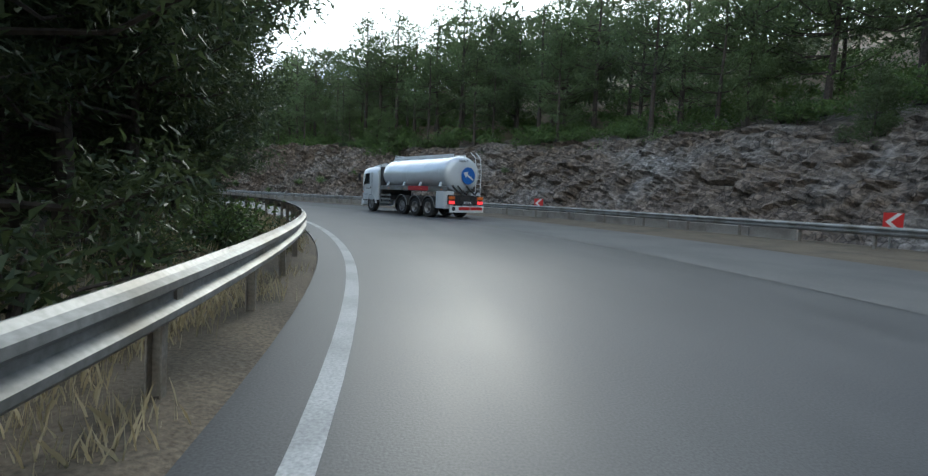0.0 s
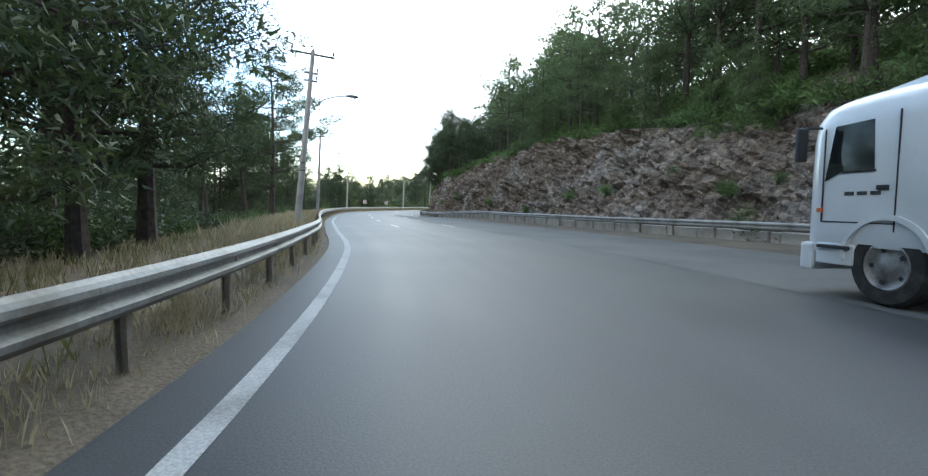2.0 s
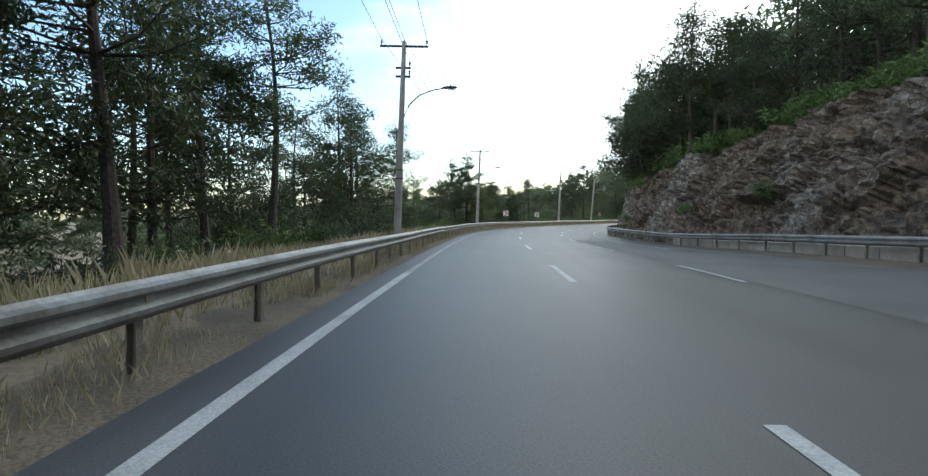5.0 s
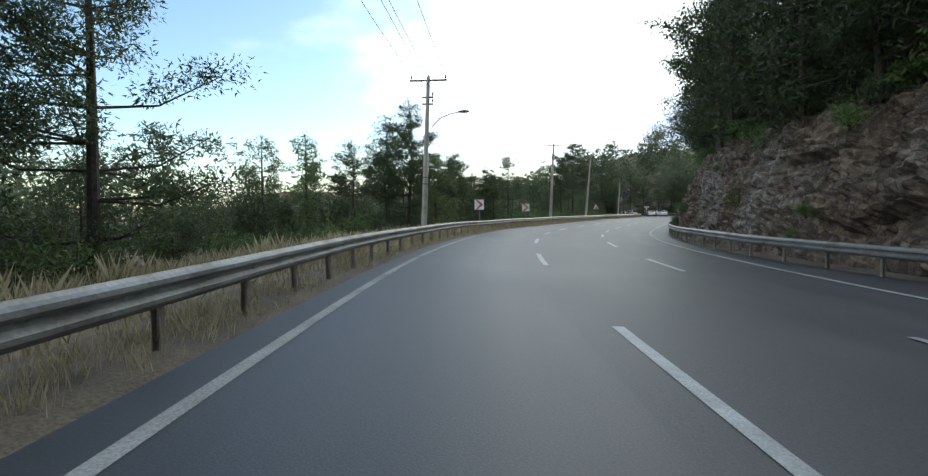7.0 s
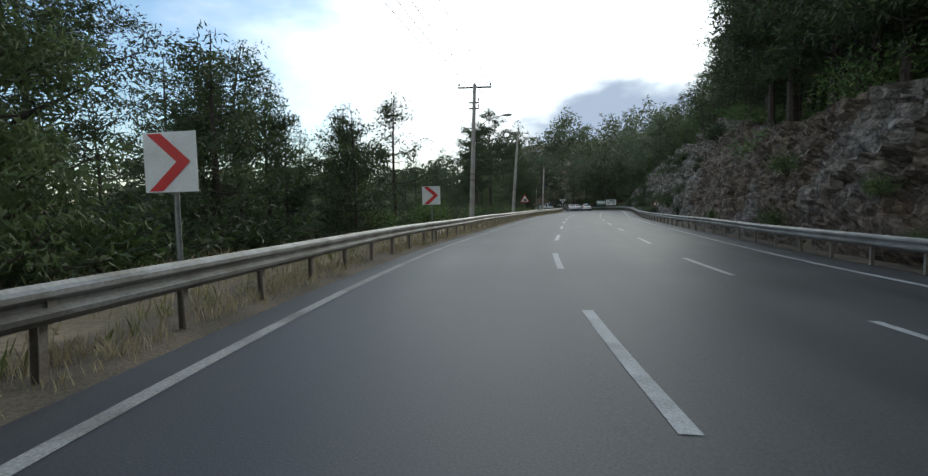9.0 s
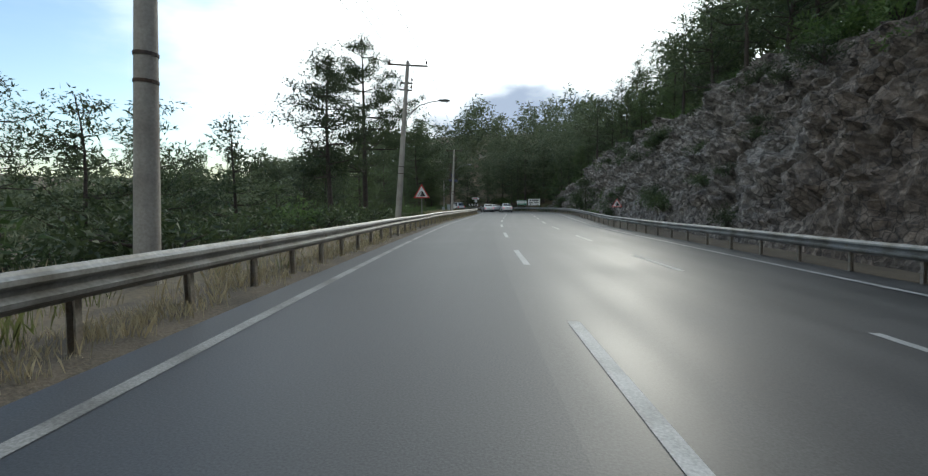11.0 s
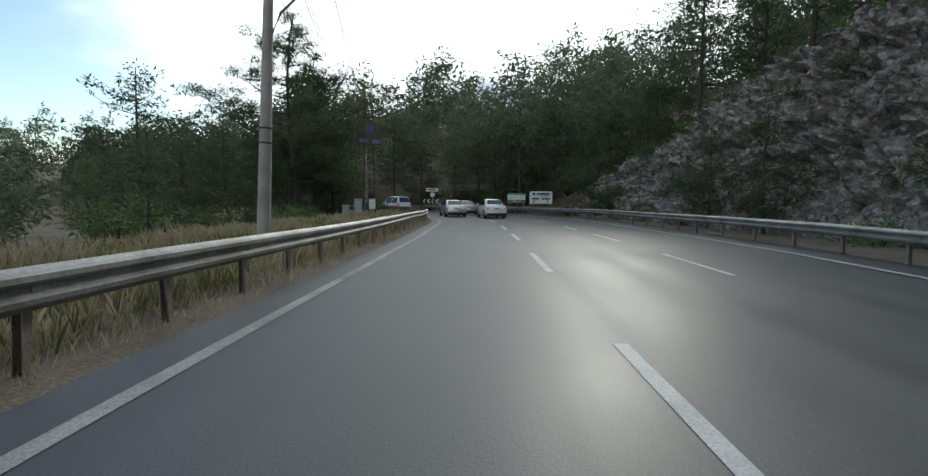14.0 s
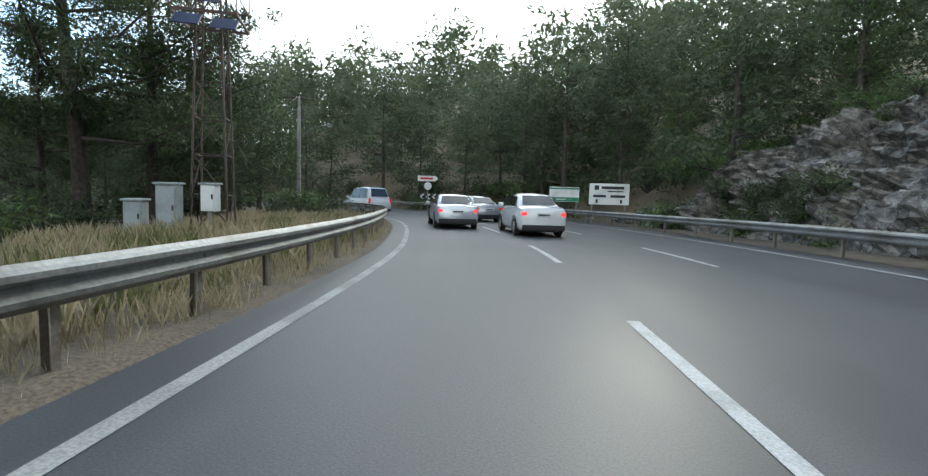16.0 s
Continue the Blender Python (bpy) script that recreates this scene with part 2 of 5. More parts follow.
    l.new(mix.outputs["Result"], one.inputs["A"])
    l.new(lr.outputs["Result"], one.inputs["B"])
    # open joints, only here and there
    wide = n.new("ShaderNodeMapRange")
    wide.inputs["From Min"].default_value, wide.inputs["From Max"].default_value = 0.45, 0.62
    wide.inputs["To Min"].default_value, wide.inputs["To Max"].default_value = 0.01, 0.12
    l.new(specks.outputs["Fac"], wide.inputs["Value"])
    cr = n.new("ShaderNodeMapRange")
    cr.inputs["To Min"].default_value = 0.3
    l.new(gaps.outputs["Distance"], cr.inputs["Value"])
    l.new(wide.outputs["Result"], cr.inputs["From Max"])
    mul = n.new("ShaderNodeMix")
    mul.data_type, mul.blend_type = "RGBA", "MULTIPLY"
    mul.inputs["Factor"].default_value = 1.0
    l.new(one.outputs["Result"], mul.inputs["A"])
    l.new(cr.outputs["Result"], mul.inputs["B"])
    l.new(mul.outputs["Result"], b.inputs["Base Color"])
    b.inputs["Roughness"].default_value = 0.9
    high = n.new("ShaderNodeMath")
    high.operation = "MULTIPLY_ADD"
    high.inputs[1].default_value = 0.7
    l.new(lr.outputs["Result"], high.inputs[0])
    l.new(beds.outputs["Fac"], high.inputs[2])
    bp = n.new("ShaderNodeBump")
    bp.inputs["Strength"].default_value, bp.inputs["Distance"].default_value = 1.0, 0.18
    l.new(high.outputs["Value"], bp.inputs["Height"])
    l.new(bp.outputs["Normal"], b.inputs["Normal"])
    return m


ASPHALT = asphalt()
APRON = plain("pale_worn_asphalt", (0.115, 0.112, 0.105), 0.72, vary=0.22, scale=4, bump=0.12, dirt=(0.078, 0.077, 0.074), dirt_scale=0.35)
PAINT_WHITE = plain("road_paint", (0.44, 0.44, 0.43), 0.6, vary=0.25, scale=4, dirt=(0.3, 0.3, 0.29), dirt_scale=2.5)
PAINT_EDGE = plain("edge_line_paint", (0.42, 0.42, 0.41), 0.7, vary=0.25, scale=4, dirt=(0.27, 0.27, 0.26), dirt_scale=1.3)
PAINT_FADED = plain("faded_line_paint", (0.31, 0.305, 0.285), 0.72, vary=0.3, scale=4, dirt=(0.18, 0.175, 0.16), dirt_scale=1.1)
GALV = plain("galvanised_steel", (0.25, 0.25, 0.24), 0.5, 0.45, vary=0.2, scale=2, dirt=(0.14, 0.13, 0.11), dirt_scale=1.6)
POST_STEEL = plain("post_steel", (0.30, 0.27, 0.23), 0.6, 0.5, vary=0.2, dirt=(0.2, 0.14, 0.09), dirt_scale=5)
SOIL = plain("dry_soil", (0.20, 0.155, 0.105), 0.95, vary=0.3, scale=1, bump=0.5, dirt=(0.10, 0.085, 0.05), dirt_scale=0.25)
GRAVEL = plain("verge_gravel", (0.14, 0.11, 0.075), 0.95, vary=0.4, scale=2.5, bump=0.7, dirt=(0.085, 0.07, 0.05), dirt_scale=0.8)
ROCK = rocky("grey_brown_rock", (0.225, 0.205, 0.185), (0.43, 0.405, 0.375), (0.60, 0.48, 0.385))
BARK = plain("pine_bark", (0.062, 0.049, 0.040), 0.95, vary=0.4, scale=0.8, bump=0.8, dirt=(0.05, 0.04, 0.035), dirt_scale=3)
PINE = leafy("pine_needles", (0.034, 0.056, 0.024), (0.090, 0.120, 0.046), through_light=0.35)
# far wood: distance haze mixed into a paler, greyer needle colour
PINE_HAZED = leafy("hazed_pine_needles", (0.07, 0.095, 0.05), (0.17, 0.20, 0.105), through_light=0.35)
# brighter copy of PINE: sun glare on the right slope painted into the needles
PINE_SUNLIT = leafy("sunlit_pine_needles", (0.08, 0.12, 0.05), (0.155, 0.205, 0.088), through_light=0.5)
PINE_LIGHT = leafy("young_pine_needles", (0.07, 0.105, 0.04), (0.13, 0.175, 0.065), through_light=0.4)
SHRUB = leafy("shrub_leaves", (0.06, 0.11, 0.03), (0.14, 0.21, 0.06), through_light=0.35)
STRAW = leafy("dry_grass_blades", (0.30, 0.245, 0.14), (0.52, 0.45, 0.30), 0.85, 0.3)
GREEN_BLADES = leafy("green_weed_blades", (0.12, 0.15, 0.04), (0.22, 0.22, 0.08), 0.7, 0.3)
CONCRETE = plain("pole_concrete", (0.40, 0.37, 0.33), 0.85, vary=0.15, scale=2, bump=0.3, dirt=(0.28, 0.25, 0.22), dirt_scale=1.5)
DARK_STEEL = plain("rusty_dark_steel", (0.075, 0.06, 0.055), 0.7, 0.3, vary=0.3, dirt=(0.11, 0.06, 0.035), dirt_scale=4)
WIRE = plain("black_wire", (0.05, 0.05, 0.05), 0.6)

# ------------------------------------------------------------------ mesh helpers


def mesh_of(bm, name, material, smooth=False):
    me = bpy.data.meshes.new(name)
    bm.to_mesh(me)
    bm.free()
    if smooth:
        me.shade_smooth()
        me.set_sharp_from_angle(angle=radians(38))
    me.materials.append(material)
    return me


def part(name, bm, material, parent=None, label="", smooth=False):
    ob = new(name, mesh_of(bm, name, material, smooth))
    ob.parent = parent
    return tagged(ob, label)


def raw(name, verts, faces, material, parent=None, smooth=False):
    """One mesh object straight from arrays of corners and faces."""
    me = bpy.data.meshes.new(name)
    me.from_pydata([tuple(v) for v in verts], [], [tuple(f) for f in faces])
    if smooth:
        me.shade_smooth()
    me.materials.append(material)
    ob = new(name, me)
    ob.parent = parent
    return ob


def thing(name, at, label, category, group="", kind="", turn=0.0):
    ob = new(name)
    ob.matrix_world = pose(*at, 0, 0, turn)
    return tagged(ob, label, category, group, kind)


def add_box(bm, size, at=(0, 0, 0), rot=(0, 0, 0), bevel=0.0):
    made = bmesh.ops.create_cube(bm, size=1.0)["verts"]
    m = pose(*at, *rot) @ Matrix.Diagonal((*size, 1))
    if bevel:
        bmesh.ops.transform(bm, matrix=Matrix.Diagonal((*size, 1)), verts=made)
        edges = list({e for v in made for e in v.link_edges})
        made = [v for v in bmesh.ops.bevel(bm, geom=edges, offset=bevel, segments=2, affect="EDGES", profile=0.6)["verts"]] or made
        made = list({v for v in made})
        bmesh.ops.transform(bm, matrix=pose(*at, *rot), verts=made)
    else:
        bmesh.ops.transform(bm, matrix=m, verts=made)
    return bm


def box(size, at=(0, 0, 0), rot=(0, 0, 0), bevel=0.0):
    return add_box(bmesh.new(), size, at, rot, bevel)


def add_tube(bm, points, radii, sides=8, caps=True):
    """A tapered tube along points."""
    rings = []
    pts = [Vector(p) for p in points]
    for i, p in enumerate(pts):
        d = (pts[min(i + 1, len(pts) - 1)] - pts[max(i - 1, 0)]).normalized()
        side = d.cross(Vector((0, 0, 1)) if abs(d.z) < 0.9 else Vector((1, 0, 0))).normalized()
        up = side.cross(d)
        r = float(radii[i] if hasattr(radii, "__len__") else radii)
        rings.append([bm.verts.new(p + r * (math.cos(2 * math.pi * k / sides) * side + math.sin(2 * math.pi * k / sides) * up)) for k in range(sides)])
    for a, b in zip(rings, rings[1:]):
        for k in range(sides):
            bm.faces.new((a[k], a[(k + 1) % sides], b[(k + 1) % sides], b[k]))
    if caps:
        bm.faces.new(rings[0][::-1])
        bm.faces.new(rings[-1])
    return bm


def tube(points, radii, sides=8):
    return add_tube(bmesh.new(), points, radii, sides)


# ------------------------------------------------------------------ the road's line
# Left edge line of the carriageway, in driving order.
REF = [(-25.5, -22.0), (-15.5, -12.5), (-7.0, -2.5), (-1.6, 5.5), (-0.39, 11.85), (-2.2, 22.4), (-7.2, 34.1), (-15.36, 44.6), (-24.4, 53.3), (-33.7, 62.2),
       (-43.0, 71.9), (-52.5, 82.3), (-61.4, 93.1), (-68.6, 104.3), (-73.7, 115.5), (-77.9, 128.3), (-82.6, 143.4),
       (-86.9, 158.5), (-90.2, 171.7), (-92.8, 182.7), (-95.0, 191.8), (-98.9, 205.2), (-106.1, 218.3), (-118.3, 227.1),
       (-133.0, 230.0), (-148.0, 228.8), (-178.0, 226.0)]


def smooth_line(points, n=24):
    p = np.array([2 * np.array(points[0]) - points[1], *points, 2 * np.array(points[-1]) - points[-2]], float)
    out = []
    for i in range(1, len(p) - 2):
        for u in np.arange(n) / n:
            a, b, c, d = p[i - 1 : i + 3]
            out.append(0.5 * (2 * b + (c - a) * u + (2 * a - 5 * b + 4 * c - d) * u * u + (3 * b - a - 3 * c + d) * u ** 3))
    return np.array([*out, p[-2]])


LINE = smooth_line(REF)
RUN = np.r_[0, np.cumsum(np.hypot(*np.diff(LINE, axis=0).T))]
RUN -= RUN[8 * 24] - 60.2                # metres along the line; the drive begins at 12
TAN = np.gradient(LINE, axis=0)
TAN /= np.hypot(*TAN.T)[:, None]


# the road leans to its right through the right-hand bend
BANK_S = [-60, 85, 105, 190, 212, 400]
BANK = [0.0, 0.0, 0.05, 0.045, 0.0, 0.0]


def bank(s, d):
    return -np.interp(s, BANK_S, BANK) * np.clip(np.asarray(d) - 3.0, 0, 9.5)


def at(s, d, z=0.0):
    """The place s metres along and d metres to the right of the left edge line."""
    x, y = np.interp(s, RUN, LINE[:, 0]), np.interp(s, RUN, LINE[:, 1])
    tx, ty = np.interp(s, RUN, TAN[:, 0]), np.interp(s, RUN, TAN[:, 1])
    k = math.hypot(tx, ty)
    return Vector((x + d * ty / k, y - d * tx / k, z + float(bank(s, d))))


def bearing(s):
    """Degrees left of +y in which the road runs at s."""
    return math.degrees(math.atan2(-np.interp(s, RUN, TAN[:, 0]), np.interp(s, RUN, TAN[:, 1])))


def along(xs, ys):
    """s and d of many places."""
    xs, ys = np.ravel(xs), np.ravel(ys)
    s, d = np.empty(len(xs)), np.empty(len(xs))
    for i in range(0, len(xs), 4000):
        k = slice(i, i + 4000)
        dx, dy = xs[k, None] - LINE[None, :, 0], ys[k, None] - LINE[None, :, 1]
        m = (dx * dx + dy * dy).argmin(1)
        j = np.arange(len(m))
        s[k] = RUN[m]
        side = dx[j, m] * TAN[m, 1] - dy[j, m] * TAN[m, 0]
        d[k] = np.sign(side) * np.hypot(dx[j, m], dy[j, m])
    return s, d


RAIL_L = -0.95
S0, S1 = RUN[0] + 2, RUN[-1] - 2
# toe of the rock cutting, its height and its lean, along the road
CUT_S = [-40, 0, 25, 45, 60, 75, 95, 110, 125, 140, 155, 175, 187, 195, 202, 212, 220, 228, 234, 241, 250, 330]
CUT_D = [19, 19, 18.8, 17, 15.8, 15.6, 15.4, 13.6, 12.5, 12.3, 12.4, 13.8, 14.6, 15.0, 15.0, 15.0, 14.8, 14.2, 14.0, 14.2, 15, 16]
CUT_H = [5.5, 5.5, 5.5, 5.6, 6, 6.8, 6.5, 5.6, 5.2, 5, 5, 8.5, 10.3, 9.8, 8.6, 8.8, 9.0, 7.4, 5.5, 3.2, 1.5, 1.5]
CUT_LEAN = [0.95, 0.95, 0.95, 0.9, 0.75, 0.55, 0.4, 0.35, 0.32, 0.3, 0.36, 0.5, 0.55, 0.55, 0.52, 0.5, 0.48, 0.46, 0.6, 0.8, 1, 1]
LANE_S = [-60, 90, 110, 150, 175, 400]
EDGE_R = [10.2, 10.2, 9.8, 9.8, 10.2, 10.2]


RAIL_S = [-60, 25, 45, 60, 95, 120, 150, 175, 400]
RAIL_D = [17.4, 17.2, 15.4, 14.1, 14.2, 11.15, 11.15, 11.55, 11.55]


def edge_r(s):
    """Where the right edge line runs."""
    return float(np.interp(s, LANE_S, EDGE_R))


def rail_r(s):
    """Where the right guard rail stands: a wide paved apron lies before it in the first bend."""
    return float(np.interp(s, RAIL_S, RAIL_D))


def cut(s):
    return np.interp(s, CUT_S, CUT_D), np.interp(s, CUT_S, CUT_H)


def brow(s):
    """The offset of the cutting's upper edge."""
    toe, high = cut(s)
    return toe + high * np.interp(s, CUT_S, CUT_LEAN)


def hills(s, d, x, y, sunk=0.0):
    """Height of the ground; sunk: metres by which it lies under the rock's own back."""
    toe, high = cut(s)
    wave = 0.6 * np.sin(x * 0.11 + 1.3) * np.cos(y * 0.09) + 0.35 * np.sin(x * 0.31 + y * 0.23)
    top = brow(s)
    up = np.clip((d - toe) / (top - toe), 0, 1)
    right = high * up ** 1.3 - (0.5 + 0.2 * high) * np.sin(np.pi * up) ** 0.7 + np.clip(d - top, 0, 75) * 0.37 + np.clip(d - top - 75, 0, 200) * 0.12 + wave * np.clip((d - top) / 6, 0, 1.5)
    out_ = np.clip(-d - np.interp(s, [190, 205, 245, 260], [4.0, 7.5, 7.5, 5.0]), 0, None)
    left = 0.12 * np.clip((-d - 1.2) / 1.5, 0, 1) - np.clip(out_, 0, 45) * 0.13 + wave * np.clip(out_ / 10, 0, 1)
    right = right * np.clip((345 - s) / 50, 0.12, 1)
    h = np.where(d > toe, right, np.where(d < -1.2, left, 0.0))
    inside = (d > -0.7) & (d < (top if sunk else toe + 0.9))
    h = h - sunk * np.clip((top + 3.0 - d) / 0.5, 0, 1) * (d > top)
    return np.where(inside, -0.32, h - 0.02) + bank(s, d)


def height(x, y):
    s, d = along([x], [y])
    return float(hills(s, d, np.array([x]), np.array([y]))[0])


def strip(name, d0, d1, s0, s1, z, material, step=1.0, cols=1, parent=None, skirt=0.0):
    """A ribbon along the road between two offsets, with its own run in the UVs."""
    ss = np.linspace(s0, s1, max(2, int((s1 - s0) / step) + 1))
    if callable(d0):
        n = cols + 1
        spots = [(s, d0(s) + (d1(s) - d0(s)) * k / cols) for s in ss for k in range(n)]
        verts = [at(s, d, z) for s, d in spots]
        return raw(name, verts, [(i * n + k, i * n + k + 1, (i + 1) * n + k + 1, (i + 1) * n + k) for i in range(len(ss) - 1) for k in range(cols)], material, parent)
    ds = list(d0) if hasattr(d0, "__len__") else list(np.linspace(d0, d1, cols + 1))
    d0, d1 = ds[0], ds[-1]
    zs = [z] * len(ds)
    if skirt:
        ds, zs = [d0 - 0.12, *ds, d1 + 0.12], [z - skirt, *zs, z - skirt]
    verts = [at(s, d, h) for s in ss for d, h in zip(ds, zs)]
    n = len(ds)
    faces = [(i * n + k, i * n + k + 1, (i + 1) * n + k + 1, (i + 1) * n + k) for i in range(len(ss) - 1) for k in range(n - 1)]
    ob = raw(name, verts, faces, material, parent)
    uv = ob.data.uv_layers.new(name="UVMap")
    spots = [(s, d) for s in ss for d in ds]
    for loop in ob.data.loops:
        uv.data[loop.index].uv = spots[loop.vertex_index]
    return ob


# ------------------------------------------------------------------ ground, road, paint
gx, gy = np.arange(-300, 181, 2.5), np.arange(-140, 401, 2.5)
GX, GY = np.meshgrid(gx, gy)
gs, gd = along(GX, GY)
GZ = hills(gs, gd, GX.ravel(), GY.ravel(), 2.2)
nx, ny = len(gx), len(gy)
verts = np.c_[GX.ravel(), GY.ravel(), GZ]
faces = [(j * nx + i, j * nx + i + 1, (j + 1) * nx + i + 1, (j + 1) * nx + i) for j in range(ny - 1) for i in range(nx - 1)]
# the sheet goes on to the horizon
rim = [j * nx for j in range(ny)][::-1] + list(range(nx)) + [j * nx + nx - 1 for j in range(ny)] + list(range(nx * (ny - 1), nx * ny))[::-1]
mid = np.array([-60, 130])
far_v = []
for k in rim:
    p = verts[k, :2] - mid
    far_v.append((*(mid + p / np.hypot(*p) * 4200), verts[k, 2] * 0.3 - 12))
base = len(verts)
verts = np.r_[verts, np.array(far_v)]
faces += [(rim[k], base + k, base + k + 1, rim[k + 1]) for k in range(len(rim) - 1)]
ground = raw("ground", verts, faces, SOIL, smooth=True)
tagged(ground, "dry brown soil and hillside under the pines", "ground", kind="structure")

road = strip("road", (-0.55, 1.4, 3.0, 4.6, 6.2, 7.8, 9.4, 11.0, 12.3), 12.3, S0, S1, 0.0, ASPHALT, 1.0, 8, skirt=0.3)
apron = strip("apron", lambda s: 6.95, lambda s: rail_r(s) + 0.2, S0, 106, 0.007, APRON, 0.8, cols=8)
tagged(apron, "paler worn asphalt apron along the outside of the bend", "road", kind="structure")
shoulder = strip("shoulder", lambda s: min(rail_r(s) - 0.05, 12.0), lambda s: float(cut(s)[0]) + 1.4, S0, S1, 0.011, GRAVEL, 0.8, cols=5)
tagged(shoulder, "strip of soil and fallen stones below the rock", "verge", kind="structure")
tagged(road, "worn grey asphalt of a three lane road", "road", kind="structure")
verge = strip("verge", -2.4, -0.5, S0, S1, 0.0, GRAVEL, 0.7, 6)
for v in verge.data.vertices:
    v.co.z += 0.02 + 0.05 * noise.noise(v.co * 0.9) - 0.06 * (1 if v.index % 7 in (0, 6) else 0)
tagged(verge, "strip of dry soil and gravel beside the asphalt", "verge", kind="structure")
line_l = strip("edge_line_left", -0.085, 0.085, S0, 84, 0.005, PAINT_EDGE, 0.8)
tagged(line_l, "solid worn white edge line on asphalt", "road marking", kind="structure")
line_f = strip("edge_line_left_far", -0.075, 0.075, 84, S1, 0.005, PAINT_FADED, 0.8)
tagged(line_f, "solid faded grey white edge line on asphalt", "road marking", kind="structure")
line_r = strip("edge_line_right", lambda s: edge_r(s) - 0.09, lambda s: edge_r(s) + 0.09, 96, S1, 0.016, PAINT_EDGE, 0.8)
tagged(line_r, "solid worn white edge line on asphalt", "road marking", kind="structure")
# far ends of the dashes between the lanes
ENDS = [66, 76, 86, 96, 106, 116, 125, 134, 141.5, 150, 159, 167.5, 176.3, 185.5, 194.6, 203.2, 211, 218.3, 224.8, 232.8, 241, 250, 259, 268, 277, 286]
for e in ENDS:
    strip("lane_dash", 3.43, 3.57, e - 3.4, e, 0.006, PAINT_WHITE, 1.0, parent=road)
    strip("lane_dash", 6.72, 6.86, e - 3.3, e + 0.1, 0.016 if e < 107 else 0.006, PAINT_WHITE, 1.0, parent=road)

# ------------------------------------------------------------------ rock cutting
rs = np.arange(-6, 252, 0.2)
rv = np.linspace(0, 1, 58)
verts = []
for s in rs.tolist():
    toe, high = (float(v) for v in cut(s))
    wide = float(brow(s)) - toe
    taper = min(1.0, max(0.05, (250 - s) / 10))
    t = radians(bearing(s))
    n = Vector((math.cos(t), math.sin(t), -0.4))
    rough = float(np.interp(s, [0, 45, 70, 100, 125, 165, 185, 240], [0.5, 0.55, 0.9, 0.8, 0.55, 0.6, 1.15, 1.1]))
    spur = 1.1 * noise.noise(Vector((s * 0.10, 0.0, 5.0))) + 0.6 * noise.noise(Vector((s * 0.31, 2.0, 1.0)))
    for v in rv.tolist():
        p = at(s, toe - 0.3 + wide * v ** 1.25, (high + 0.5) * taper * v ** 0.9 - 0.4)
        warp = noise.noise_vector(p * 0.35) * 0.8 + noise.noise_vector(p * 1.3) * 0.22
        q = Vector((p.x, p.y, p.z * 1.5)) + warp
        push = 0.0
        for scale, amount in ((0.42, 0.75), (1.05, 0.42), (2.6, 0.28)):      # blocks within blocks, each set in or out
            near, spots = noise.voronoi(q * scale)
            push += amount * (noise.noise(spots[0] * 3.7 + Vector((1.3, 0.7, 2.1))) * 1.5 + 0.3 * min(near[1] - near[0], 0.6))
        push += 0.12 * noise.noise(p * 4.3) + 0.5 * noise.fractal(p * 0.25, 1.0, 2.0, 3) + spur * v
        verts.append(p - n * push * rough * min(1.0, 3 * v + 0.1))
    for back, up in ((1.0, 0.35), (2.4, 0.9), (4.2, 1.6), (6.5, 1.6)):       # the shelf behind its upper edge
        p = at(s, toe + wide + back, high * taper + up * taper)
        verts.append(p + Vector((0, 0, 0.3 * noise.noise(p * 0.8) - (0.8 if back > 6 else 0.1))))
k = len(rv) + 4
faces = [(i * k + j, (i + 1) * k + j, (i + 1) * k + j + 1, i * k + j + 1) for i in range(len(rs) - 1) for j in range(k - 1)]
rock = raw("rock_face", verts, faces, ROCK)
tagged(rock, "broken grey brown rock cutting beside the road", "rock face", kind="structure")

# ------------------------------------------------------------------ guard rails
W_BEAM = [(-0.155, 0.0), (-0.125, 0.03), (-0.10, 0.075), (-0.06, 0.08), (-0.02, 0.02), (0.02, 0.02), (0.06, 0.08), (0.10, 0.075), (0.125, 0.03), (0.155, 0.0)]


